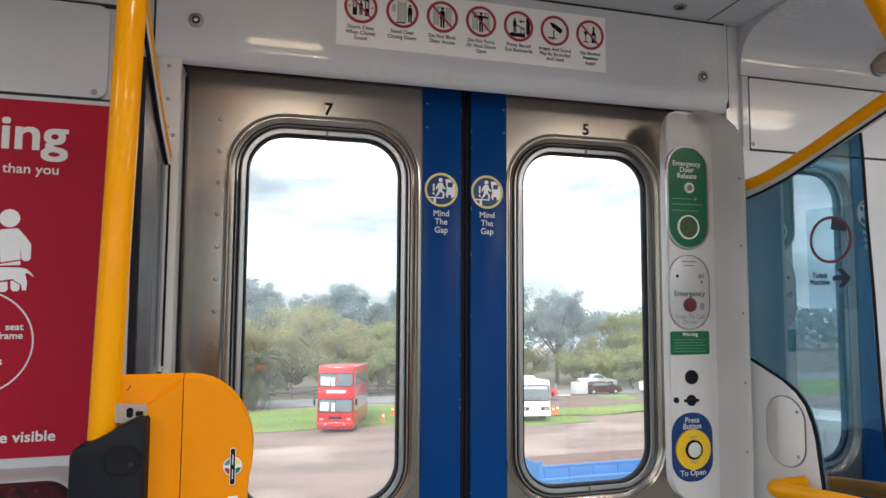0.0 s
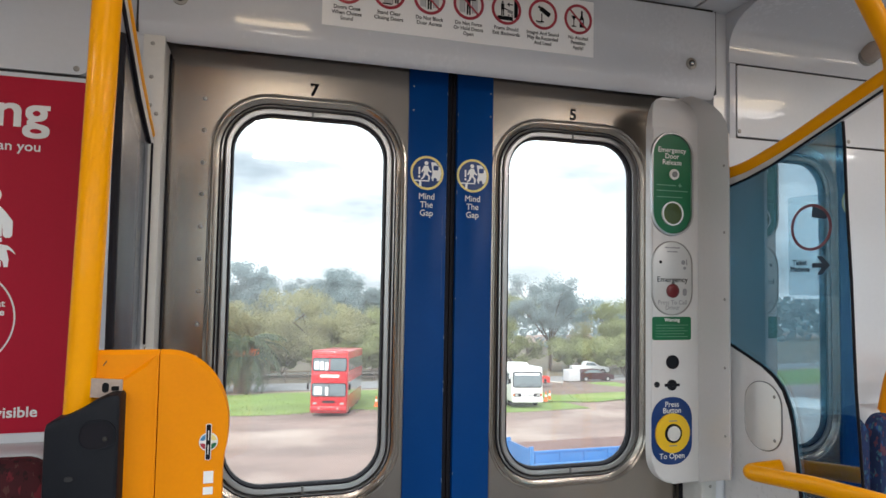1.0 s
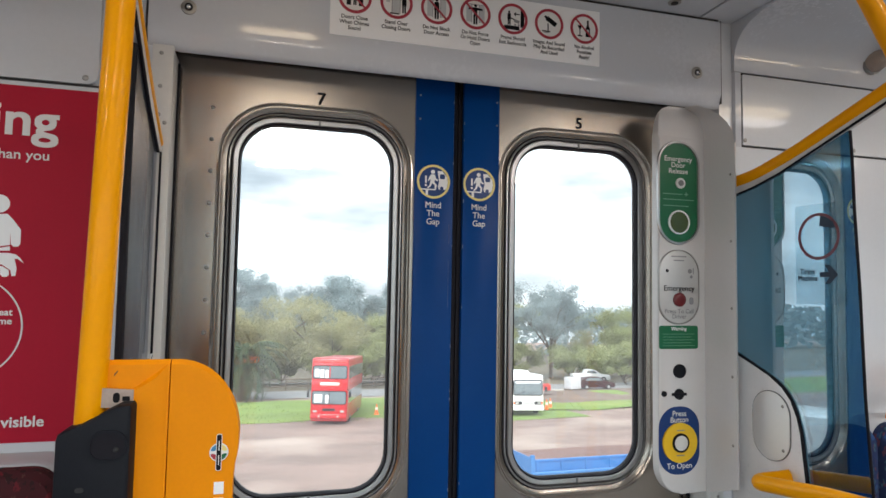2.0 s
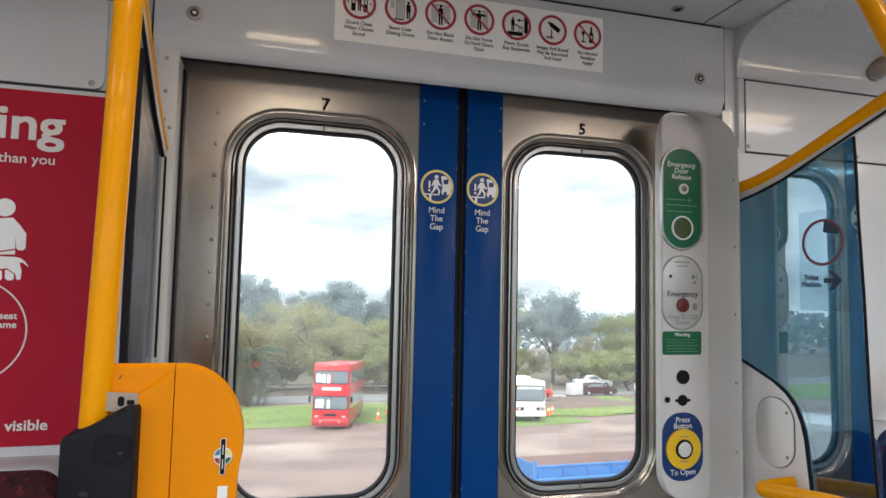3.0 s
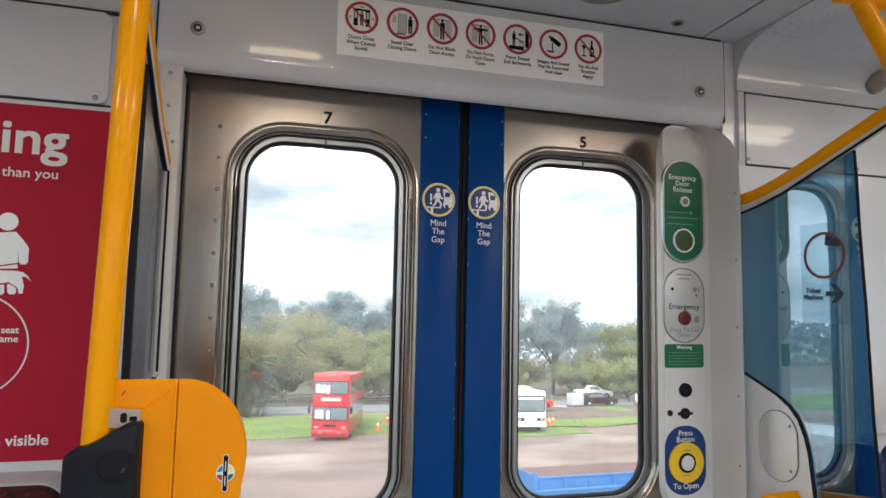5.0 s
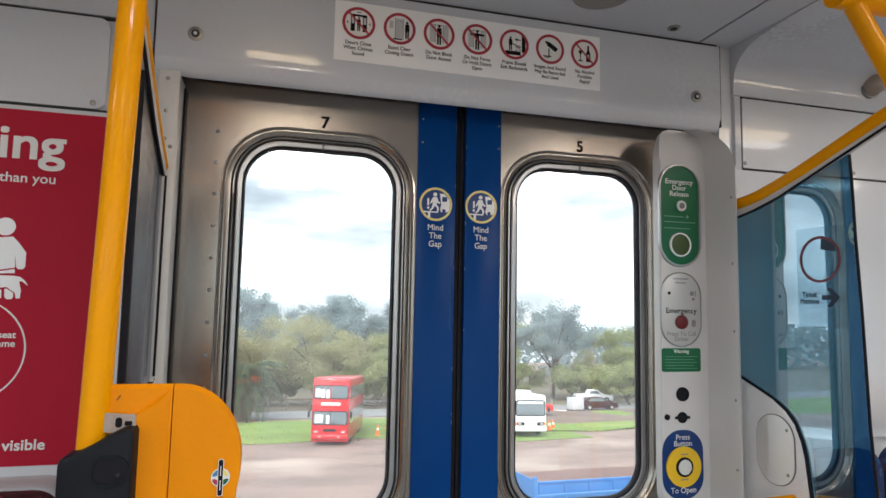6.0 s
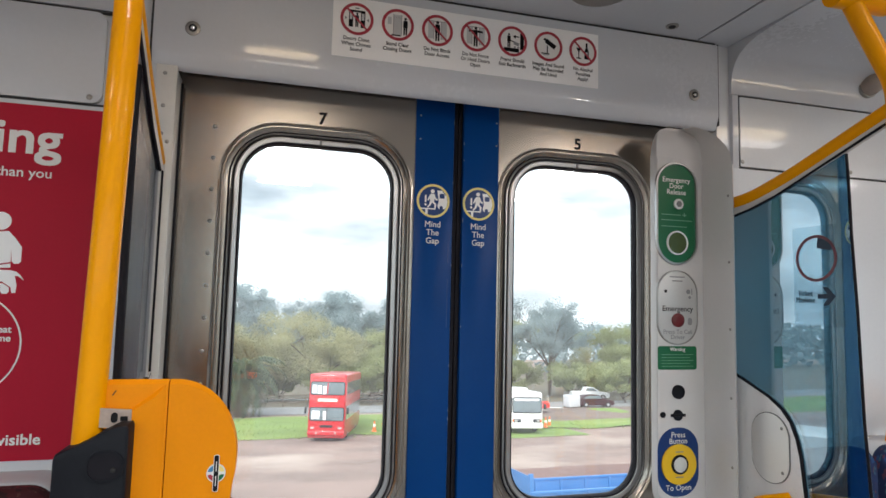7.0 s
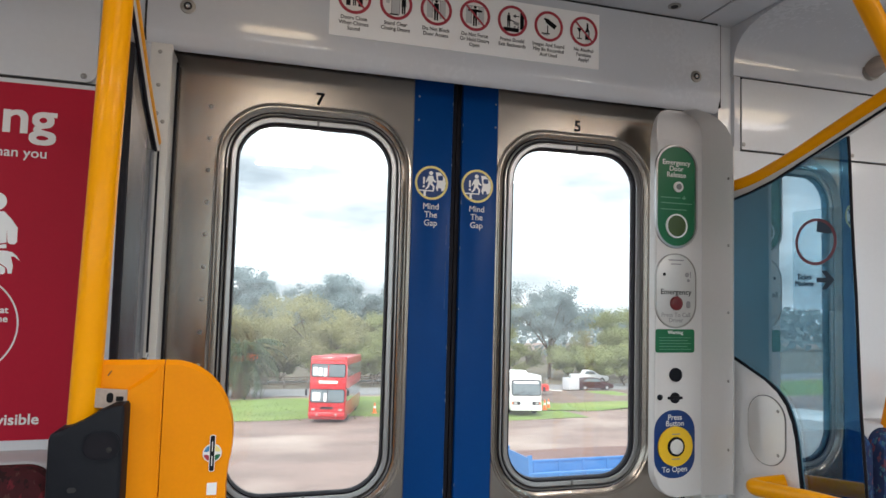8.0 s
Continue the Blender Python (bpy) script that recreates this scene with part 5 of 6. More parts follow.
REDDISH = surface("reddish_dirt", (0.165, 0.090, 0.076), 0.95, 0, 0.25, 0.25, 3.0, 0.2)
sheet("dirt_track", 7.5, 55, 22.4, 26.4, REDDISH, "reddish compacted wheel track across the yard", "track", 0.03, 0.3)
sheet("grass_patch", 14.2, 21.0, 37.3, 41.9, GRASS, "green grass patch in front of the minibus", "grass", 0.035, 0.35, 0.5)

# grass tufts over the verge
rg = random.Random(5)
tv, tf = [], []
for _ in range(5000):
    x, y = rg.uniform(-16, 48), 40.0 + 17.2 * rg.random() ** 1.3
    h, w, a = rg.uniform(0.03, 0.10), rg.uniform(0.03, 0.07), rg.uniform(0, 3.14)
    n = len(tv)
    c, s_ = math.cos(a) * w, math.sin(a) * w
    g = lie(y) + 0.08
    tv += [(x - c, y - s_, g), (x + c, y + s_, g), (x + rg.uniform(-0.06, 0.06), y, g + h)]
    tf.append((n, n + 1, n + 2))
TUFT = surface("grass_blades", (0.26, 0.36, 0.10), 0.8, 0, 0.25, 0.5, 6, 0, island=0.15, leaf=0.6)
me = bpy.data.meshes.new("grass_tufts")
me.from_pydata(tv, [], tf)
me.materials.append(TUFT)
tagged(new("grass_tufts", me), "loose tufts of green grass on the verge", "grass", "", "stuff")


# ---- trees ----
def leaves(bm, rnd, centre, rad, count, size, squash=0.7):
    for _ in range(count):
        while True:
            p = Vector((rnd.uniform(-1, 1), rnd.uniform(-1, 1), rnd.uniform(-1, 1)))
            if p.length < 1:
                break
        p *= (0.55 + 0.45 * rnd.random())
        c = centre + Vector((p.x * rad, p.y * rad, p.z * rad * squash))
        a = Vector((rnd.gauss(0, 1), rnd.gauss(0, 1), rnd.gauss(0, 1))).normalized()
        b = a.orthogonal().normalized()
        k = size * rnd.uniform(0.5, 1.4)
        a, b = a * k, b * k * 0.55
        bm.faces.new([bm.verts.new(c + q) for q in (-a, b, a, -b)])


def make_tree(name, seed, height, spread, leaf, label, clumps=46, per=95, size=0.15, trunk_r=0.22, low=0.25):
    rnd = random.Random(seed)
    t = thing(name, label, "tree")
    wood, crown = B(), B()
    fork = height * low
    lean = Vector((rnd.uniform(-0.4, 0.4), rnd.uniform(-0.4, 0.4), fork))
    tube(wood, [Vector((0, 0, -0.2)), lean * 0.5 + Vector((0.1, 0, 0)), lean], trunk_r, 8, trunk_r * 0.72)
    tips = []
    for i in range(7):
        a = 2 * math.pi * i / 7 + rnd.uniform(-0.3, 0.3)
        out = spread * rnd.uniform(0.45, 0.95)
        end = Vector((math.cos(a) * out, math.sin(a) * out, height * rnd.uniform(0.35 if low < 0.2 else 0.55, 0.93)))
        mid = lean.lerp(end, 0.5) + Vector((rnd.uniform(-0.5, 0.5), rnd.uniform(-0.5, 0.5), height * 0.06))
        tube(wood, [lean, mid, end], trunk_r * 0.5, 6, 0.03)
        tips += [mid, end]
        for _ in range(3):
            e2 = mid.lerp(end, rnd.random()) + Vector((rnd.uniform(-1, 1), rnd.uniform(-1, 1), rnd.uniform(0, 1))) * spread * 0.38
            tube(wood, [mid, (mid + e2) / 2 + Vector((0, 0, 0.2)), e2], trunk_r * 0.18, 5, 0.015)
            tips.append(e2)
    tips.append(Vector((0, 0, height * 0.95)))
    for i in range(clumps):
        base = tips[i % len(tips)]
        c = base + Vector((rnd.gauss(0, 0.5), rnd.gauss(0, 0.5), rnd.gauss(0, 0.4))) * spread * 0.22
        c.z = min(c.z, height * 0.97)
        leaves(crown, rnd, c, spread * rnd.uniform(0.20, 0.38), per, size)
    part("trunk", wood, BARK, t)
    part("crown", crown, leaf, t, smooth=0)
    return t


def make_palm(seed):
    rnd = random.Random(seed)
    t = thing("palm_tree", "stout date palm with drooping green fronds", "palm tree")
    wood, crown = B(), B()
    tube(wood, [(0, 0, -0.2), (0, 0, 0.3), (0.05, 0, 1.4), (0.05, 0, 2.6)], 0.55, 12, 0.38)
    for i in range(110):
        a, el = rnd.uniform(0, 6.283), rnd.uniform(-0.2, 1.45)
        d = Vector((math.cos(a), math.sin(a), 0))
        ln = rnd.uniform(3.0, 4.2)
        p = Vector((0.05, 0, 2.7))
        pts = []
        for k in range(9):
            pts.append(p.copy())
            ang = el - 0.26 * k
            p += (d * math.cos(ang) + Vector((0, 0, math.sin(ang)))) * ln / 8
        side = Vector((-d.y, d.x, 0))
        for k in range(1, 9):
            for sgn in (-1, 1):
                for f in (0.0, 0.5):
                    q = pts[k - 1].lerp(pts[k], f)
                    w = (pts[k] - pts[k - 1]) * 0.4
                    tip = q + side * sgn * (0.62 - 0.05 * k) + w * 1.2 - Vector((0, 0, 0.22))
                    crown.faces.new([crown.verts.new(v) for v in (q, q + w, tip)])
    part("trunk", wood, BARK, t)
    part("crown", crown, LEAF_PALM, t, smooth=0)
    for a in (0.4, 2.2, 3.9, 5.2):
        fb = B()
        leaves(fb, rnd, Vector((0.9 * math.cos(a), 0.9 * math.sin(a), 3.0)), 0.55, 220, 0.09)
        part("fruit_cluster", fb, CONE_ORANGE, t, "orange date cluster", smooth=0)
    return t


gum = make_tree("gum_tree", 11, 10.6, 4.2, LEAF_GREY, "tall grey-green gum tree with an open crown", 120, 300, 0.085, 0.22, 0.30)
oak = make_tree("broad_tree", 23, 8.4, 5.0, LEAF_OLIVE, "broad olive-green tree with low dense foliage", 130, 330, 0.085, 0.26, 0.12)
grn = make_tree("leafy_tree", 37, 8.0, 4.6, LEAF_GREEN, "rounded leafy green tree behind the road", 120, 330, 0.085, 0.24, 0.12)
bush = make_tree("shrub", 51, 3.4, 2.4, LEAF_GREEN, "dense green shrub beside the road", 60, 260, 0.075, 0.10, 0.10)
palm = make_palm(3)
rt = random.Random(9)


def plant(proto, x, y, sc=1.0, first=False):
    m = pose(x, y, lie(y) + 0.08, 0, 0, rt.uniform(0, 360))
    if first:
        proto.matrix_basis = m @ Matrix.Scale(sc, 4)
        return proto
    o = copy_thing(proto, m)
    o.scale = (sc, sc, sc)
    return o


plant(oak, -1.1, 76.2, 1.22, True)
plant(gum, -6.3, 107.9, 1.62, True)
plant(grn, 11.9, 78.5, 1.05, True)
plant(bush, 39.7, 63.4, 1.36, True)
palm.matrix_basis = pose(-3.1, 58.1, lie(58.1) + 0.05, 0, 0, 40) @ Matrix.Scale(1.23, 4)
for proto, x, y, sc in ((oak, 5.2, 74.0, 1.15), (oak, 16.3, 85.6, 1.16), (gum, 12.9, 114.4, 1.61), (gum, 36.1, 76.2, 1.22), (oak, 43.5, 80.8, 0.78), (gum, 27.6, 101.8, 1.34),
                        (oak, 26.5, 80.8, 0.94), (grn, 53.7, 85.6, 1.23), (oak, -10.4, 78.5, 1.18), (grn, -18.1, 80.8, 1.38), (gum, -27.1, 96.1, 1.57), (oak, -34.7, 85.6, 1.42), (grn, -47.6, 90.7, 1.59),
                        (gum, 5.0, 128.6, 1.60), (gum, 25.1, 136.4, 1.73), (grn, 43.5, 121.2, 1.70), (oak, 61.9, 90.7, 1.33), (gum, 61.7, 128.6, 1.52), (grn, 67.7, 96.1, 1.37), (grn, 82.8, 107.9, 1.59), (bush, -12.1, 67.7, 1.40), (bush, 18.3, 69.8, 1.41), (bush, 9.0, 70.8, 1.19), (gum, 113.3, 144.8, 1.71), (oak, 122.5, 136.4, 1.65), (grn, 145.9, 153.9, 1.95)):
    plant(proto, x, y, sc)
for i in range(24):
    plant(bush, -42 + 5.3 * i + rt.uniform(-1, 1), 72.9 + rt.uniform(-1.5, 5.5), rt.uniform(1.0, 1.65))

# far belt of trees, its height fitted to close the camera's view
fv, ff = [], []
rf = random.Random(77)
for _ in range(17000):
    x, y = rf.uniform(-260, 420), rf.uniform(170, 230)
    h = 16.5 + 4.0 * noise.noise(Vector((x * 0.03, y * 0.03, 1.0)))
    z = lie(y) + rf.random() ** 0.6 * h
    a = Vector((rf.gauss(0, 1), rf.gauss(0, 1), rf.gauss(0, 1))).normalized()
    b = a.orthogonal().normalized() * rf.uniform(0.6, 1.3)
    a = a * rf.uniform(0.9, 1.9)
    c = Vector((x, y, z))
    n = len(fv)
    fv += [tuple(c - a), tuple(c + b), tuple(c + a), tuple(c - b)]
    ff.append((n, n + 1, n + 2, n + 3))
me = bpy.data.meshes.new("far_trees")
me.from_pydata(fv, [], ff)
me.materials.append(LEAF_GREY)
tagged(new("far_trees", me), "belt of distant grey-green trees", "trees", "", "stuff")


# ---- vehicles ----
def wheel(parent, x, y, r=0.48, w=0.28):
    bm = B()
    tube(bm, [(x - w / 2, y, r), (x - w / 2 + 0.03, y, r), (x + w / 2 - 0.03, y, r), (x + w / 2, y, r)], r, 24)
    wh = part("wheel", bm, TYRE, parent, "black tyre")
    part("rim", tube(B(), [(x - w / 2 - 0.012, y, r), (x + w / 2 + 0.012, y, r)], r * 0.55, 18), RIM, wh)


def hull(x0, x1, y0, y1, z0, z1, bevel):
    return box(B(), x0, x1, y0, y1, z0, z1, bevel, 3)


# front faces -y; the body runs back along +y
def double_decker():
    v = thing("double_decker_bus", "red double-decker bus parked on grass at the yard edge", "bus")
    part("body", hull(-1.22, 1.22, 0, 9.6, 0.32, 4.32, 0.14), BUS_RED, v)
    part("skirt", box(B(), -1.18, 1.18, 0.1, 9.4, 0.2, 0.36, 0.02), BUS_RED, v)
    for z0, z1, nm in ((2.98, 3.78, "upper_windscreen"), (1.32, 2.12, "windscreen")):
        ws = part(nm, slab(B(), rrect(0, (z0 + z1) / 2, 2.2, z1 - z0, 0.12), -0.02, 0.04), BUS_GLASS, v, "wide front window")
        # upper plates are cards; the lower ones paint a white reflection on the glass
        pale_plates = ((-0.86, 0.30), (-0.52, 0.26), (-0.20, 0.22)) if z0 > 2 else ((-0.72, 0.52), (-0.12, 0.24))
        for k, (px, pw_) in enumerate(pale_plates):
            part("blind", slab(B(), rrect(px, (z0 + z1) / 2 - 0.06 - 0.03 * k, pw_, z1 - z0 - 0.26, 0.04), -0.028, -0.018), BLIND, ws, "pale plate on the glass")
        part("pillar", box(B(), -0.03, 0.03, -0.03, 0.0, z0 + 0.02, z1 - 0.02), BUS_RED if z0 > 2 else RUBBER, ws)
        part("screen_rubber", ring(B(), rrect(0, (z0 + z1) / 2, 2.28, z1 - z0 + 0.08, 0.15), rrect(0, (z0 + z1) / 2, 2.18, z1 - z0 - 0.02, 0.11), -0.03, 0.03), RUBBER, ws, "black rubber surround")
        if z0 < 2:
            for wx in (-0.5, 0.55):
                part("wiper", tube(B(), [(wx - 0.4, -0.045, z0 + 0.05), (wx + 0.25, -0.045, z0 + 0.22)], 0.014, 6), RUBBER, ws)
    ds_ = part("destination_box", slab(B(), rrect(0.0, 2.62, 1.5, 0.36, 0.05), -0.02, 0.03), RED_PAINT, v)
    part("name_bar", slab(B(), rrect(0.02, 2.62, 1.25, 0.18, 0.03), -0.03, -0.015), WHITE_INK, ds_)
    part("grille", box(B(), -0.42, 0.42, -0.02, 0.03, 0.86, 1.02, 0.01), BLACK_PLASTIC, v)
    for s in (-1, 1):
        part("headlight", slab(B(), rrect(s * 0.9, 0.84, 0.26, 0.13, 0.04), -0.025, 0.02), LAMP_GLASS, v)
        for k in range(6):
            y0 = 0.5 + k * 1.5
            part("side_window", slab(B(), rrect(y0 + 0.68, 3.35, 1.34, 0.82, 0.1), s * 1.19, s * 1.235, on_yz), BUS_GLASS, v)
            if not (s < 0 and k == 0):
                part("side_window", slab(B(), rrect(y0 + 0.68, 1.75, 1.34, 0.86, 0.1), s * 1.19, s * 1.235, on_yz), BUS_GLASS, v)
        wheel(v, s * 1.06, 2.0)
        wheel(v, s * 1.06, 7.0)
    for s in (-1, 1):
        mi = part("mirror", box(B(), s * 1.38 - 0.07, s * 1.38 + 0.07, -0.16, -0.06, 1.75, 2.15, 0.03), BLACK_PLASTIC, v)
        part("mirror_arm", tube(B(), [(s * 1.18, 0.04, 2.3), (s * 1.36, -0.1, 2.12)], 0.02, 8), BLACK_PLASTIC, mi)
        part("fog_lamp", slab(B(), circle(s * 0.62, 0.52, 0.07, 14), -0.075, -0.05), LAMP_GLASS, v)
        part("side_stripe", box(B(), s * 1.215 - 0.012, s * 1.215 + 0.012, 0.2, 9.4, 2.50, 2.56), RED_PAINT, v)
    part("roof_edge", box(B(), -1.16, 1.16, -0.03, 0.12, 4.02, 4.10, 0.03), RED_PAINT, v)
    part("door", slab(B(), rrect(0.8, 1.35, 1.0, 1.95, 0.08), -1.235, -1.19, on_yz), BUS_GLASS, v, "folding glazed door")
    part("number_plate", slab(B(), rrect(0, 0.52, 0.44, 0.13, 0.01, 2), -0.03, 0.02), WHITE_INK, v)
    part("bumper", box(B(), -1.2, 1.2, -0.07, 0.15, 0.36, 0.66, 0.05), BUS_RED, v)
    return v


def coach(name, w, ln, h, label, high):
    v = thing(name, label, "bus")
    part("body", hull(-w / 2, w / 2, 0, ln, 0.36, h, 0.16), BUS_WHITE, v)
    z0, z1 = (1.3, h - 0.36) if high else (1.5, h - 0.40)
    part("windscreen", slab(B(), rrect(0, (z0 + z1) / 2, w - 0.26, z1 - z0, 0.14), -0.02, 0.05), BUS_GLASS, v, "large front windscreen")
    part("screen_rubber", ring(B(), rrect(0, (z0 + z1) / 2, w - 0.16, z1 - z0 + 0.10, 0.18), rrect(0, (z0 + z1) / 2, w - 0.28, z1 - z0 - 0.02, 0.13), -0.03, 0.03), RUBBER, v, "black rubber surround")
    for sx_ in (-0.5, 0.35):
        part("wiper", tube(B(), [(sx_ - 0.35, -0.045, z0 + 0.03), (sx_ + 0.35, -0.045, z0 + 0.28)], 0.016, 6), RUBBER, v)
    part("sun_visor", slab(B(), rrect(0.0, z1 - 0.14, w - 0.5, 0.16, 0.03), -0.028, -0.018), BLIND, v, "pale blind behind the glass")
    for s in (-1, 1):
        hl = part("headlight", slab(B(), rrect(s * (w / 2 - 0.44), 0.915, 0.56, 0.24, 0.04), -0.025, 0.02), BLACK_PLASTIC, v, "dark headlamp housing")
        part("lens", slab(B(), rrect(s * (w / 2 - 0.36), 0.915, 0.24, 0.15, 0.03), -0.032, -0.02), LAMP_GLASS, hl)
        part("indicator", slab(B(), rrect(s * (w / 2 - 0.14), 0.92, 0.1, 0.18, 0.02), -0.027, 0.02), CONE_ORANGE, v)
        n = int((ln - 1.4) / 1.25)
        for k in range(n):
            part("side_window", slab(B(), rrect(1.5 + k * 1.25, h - 0.95, 1.16, 0.85, 0.08), s * (w / 2 - 0.03), s * (w / 2 + 0.012), on_yz), BUS_GLASS, v)
        wheel(v, s * (w / 2 - 0.17), 1.9, 0.45)
        wheel(v, s * (w / 2 - 0.17), ln - 2.2, 0.45)
        mi = part("mirror", box(B(), s * (w / 2 + 0.16) - 0.09, s * (w / 2 + 0.16) + 0.09, -0.12, -0.02, 1.75, 2.1, 0.03), BLACK_PLASTIC, v)
        part("mirror_arm", tube(B(), [(s * (w / 2 - 0.05), 0.05, 2.2), (s * (w / 2 + 0.14), -0.06, 2.12)], 0.02, 8), BLACK_PLASTIC, mi)
    gr_ = part("grille", box(B(), -0.42, 0.42, -0.022, 0.03, 0.80, 1.03, 0.01), METAL_WHITE, v, "pale slatted grille")
    for k in range(4):
        part("slot", box(B(), -0.38, 0.38, -0.027, -0.018, 0.825 + 0.05 * k, 0.845 + 0.05 * k), GASKET, gr_)
    part("bumper", box(B(), -w / 2 + 0.02, w / 2 - 0.02, -0.09, 0.15, 0.38, 0.72, 0.06), BUS_WHITE, v)
    part("number_plate", slab(B(), rrect(0, 0.56, 0.40, 0.12, 0.01, 2), -0.10, -0.085), WHITE_INK, v)
    part("roof_unit", box(B(), -0.7, 0.7, ln * 0.35, ln * 0.62, h - 0.04, h + 0.2, 0.08), BUS_WHITE, v)
    return v


bus = double_decker()
LEAN = math.degrees(math.atan(FALL))
bus.matrix_basis = pose(3.13, 38.8, lie(38.8) + 0.04, -LEAN, 0, -13.6) @ Matrix.Scale(0.965, 4)
c1 = coach("coach", 2.5, 9.5, 3.25, "white coach with a dark windscreen parked on grass", True)
c1.matrix_basis = pose(12.8, 40.0, lie(40.0) + 0.06, -LEAN, 0, 14)
c2 = coach("minibus", 2.35, 7.6, 2.95, "boxy white minibus parked on grass", False)
c2.matrix_basis = pose(16.9, 38.9, lie(38.9) + 0.06, -LEAN, 0, -10) @ Matrix.Scale(0.95, 4)


def cone(x, y):
    c = thing("traffic_cone", "orange traffic cone with a white band", "traffic cone", (x, y, lie(y) + 0.08), "traffic cones")
    z = lie(y) + 0.08
    part("base", box(B(), x - 0.18, x + 0.18, y - 0.18, y + 0.18, z, z + 0.04, 0.01), CONE_ORANGE, c)
    bm = B()
    tube(bm, [(x, y, z + 0.04), (x, y, z + 0.4), (x, y, z + 0.75)], 0.14, 14, 0.03)
    part("body", bm, CONE_ORANGE, c)
    part("band", tube(B(), [(x, y, z + 0.36), (x, y, z + 0.52)], 0.098, 14, 0.078), WHITE_INK, c)


for cx, cy in ((20.4, 42.8), (19.8, 42.2), (6.9, 42.9), (8.4, 47.4)):
    cone(cx, cy)

# blue tipper body close to the bank
tr = thing("blue_trailer", "blue steel tipper trailer with ribbed sides in the yard", "trailer")
tz = 0.60
ln, wd = 6.6, 2.3
part("floor_pan", box(B(), 0, ln, 0, wd, tz, tz + 0.12, 0.01), TRAILER_BLUE, tr)
for y0, y1, nm in ((0, 0.06, "side_board"), (wd - 0.06, wd, "side_board")):
    sb = part(nm, box(B(), 0, ln, y0, y1, tz + 0.1, tz + 1.05, 0.01), TRAILER_BLUE, tr)
    part("top_rail", box(B(), 0, ln, y0 - 0.04, y1 + 0.04, tz + 1.0, tz + 1.1, 0.02), TRAILER_BLUE, sb)
    for k in range(7):
        xx = 0.1 + k * (ln - 0.2) / 6
        part("rib", box(B(), xx - 0.05, xx + 0.05, y0 - 0.06, y1 + 0.06, tz + 0.05, tz + 1.02, 0.01), TRAILER_BLUE, sb)
for x0, h in ((0, 1.6), (ln - 0.06, 1.1)):
    part("end_board", box(B(), x0, x0 + 0.06, 0.06, wd - 0.06, tz + 0.1, tz + h, 0.01), TRAILER_BLUE, tr)
    for yy in (0.0, wd - 0.12):
        part("corner_post", box(B(), x0 - 0.03, x0 + 0.13, yy, yy + 0.12, tz, tz + h + 0.1, 0.02), TRAILER_BLUE, tr)
for yy in (0.1, wd - 0.1):
    part("chassis_rail", box(B(), 0.3, ln - 0.2, yy - 0.05 + 0.0, yy + 0.05, tz - 0.25, tz + 0.02, 0.01), STEEL_DULL, tr)
for xx in (ln - 1.6, ln - 0.9):
    for yy in (0.05, wd - 0.05):
        wb = B()
        tube(wb, [(xx, yy - 0.14, 0.45), (xx, yy + 0.14, 0.45)], 0.45, 22)
        wh = part("wheel", wb, TYRE, tr, "black tyre")
        part("rim", tube(B(), [(xx, yy - 0.15, 0.45), (xx, yy + 0.15, 0.45)], 0.24, 16), RIM, wh)
part("support_leg", box(B(), 0.5, 0.62, 0.3, wd - 0.3, 0, tz, 0.01), STEEL_DULL, tr)
tr.matrix_basis = pose(7.0, 15.4, lie(16.0) + 0.02, -LEAN, 0, 0) @ Matrix.Scale(0.83, 4)


# ---- parked cars and yard clutter ----
def car(name, mat, label, tray=False):
    v = thing(name, label, "car")
    w, ln = 0.88, 4.4
    side = [(0, 0.45), (0.02, 0.72), (0.15, 0.82), (1.15, 0.98), (1.85, 1.44), (2.1, 1.48)]
    side += [(2.75, 1.48), (3.0, 1.0), (4.38, 1.0), (4.4, 0.45)] if tray else [(3.4, 1.46), (4.05, 1.05), (4.36, 0.98), (4.4, 0.45)]
    side += [(4.3, 0.25), (0.1, 0.25)]
    part("body", slab(B(), side, -w, w, on_yz, 0.03), mat, v)
    part("windscreen", loft(B(), [([(-0.74, 0), (0.74, 0), (0.66, 1), (-0.66, 1)], 0), ([(-0.74, 0), (0.74, 0), (0.66, 1), (-0.66, 1)], 0.02)], lambda a, b, d: Vector((a, 1.22 + 0.6 * b - d, 1.02 + 0.40 * b + d)), True), BUS_GLASS, v, "front windscreen")
    for s in (-1, 1):
        part("side_window", slab(B(), [(1.45, 1.04), (1.92, 1.38), (2.65 if tray else 3.3, 1.38), (2.8 if tray else 3.75, 1.04)], s * (w - 0.01), s * (w + 0.008), on_yz), BUS_GLASS, v)
        part("headlight", slab(B(), rrect(s * 0.66, 0.68, 0.32, 0.13, 0.04), -0.012, 0.06), LAMP_GLASS, v)
        wheel(v, s * (w - 0.08), 0.8, 0.32, 0.2)
        wheel(v, s * (w - 0.08), 3.5, 0.32, 0.2)
    part("bumper", box(B(), -w + 0.02, w - 0.02, -0.06, 0.1, 0.32, 0.56, 0.03), GASKET, v)
    return v


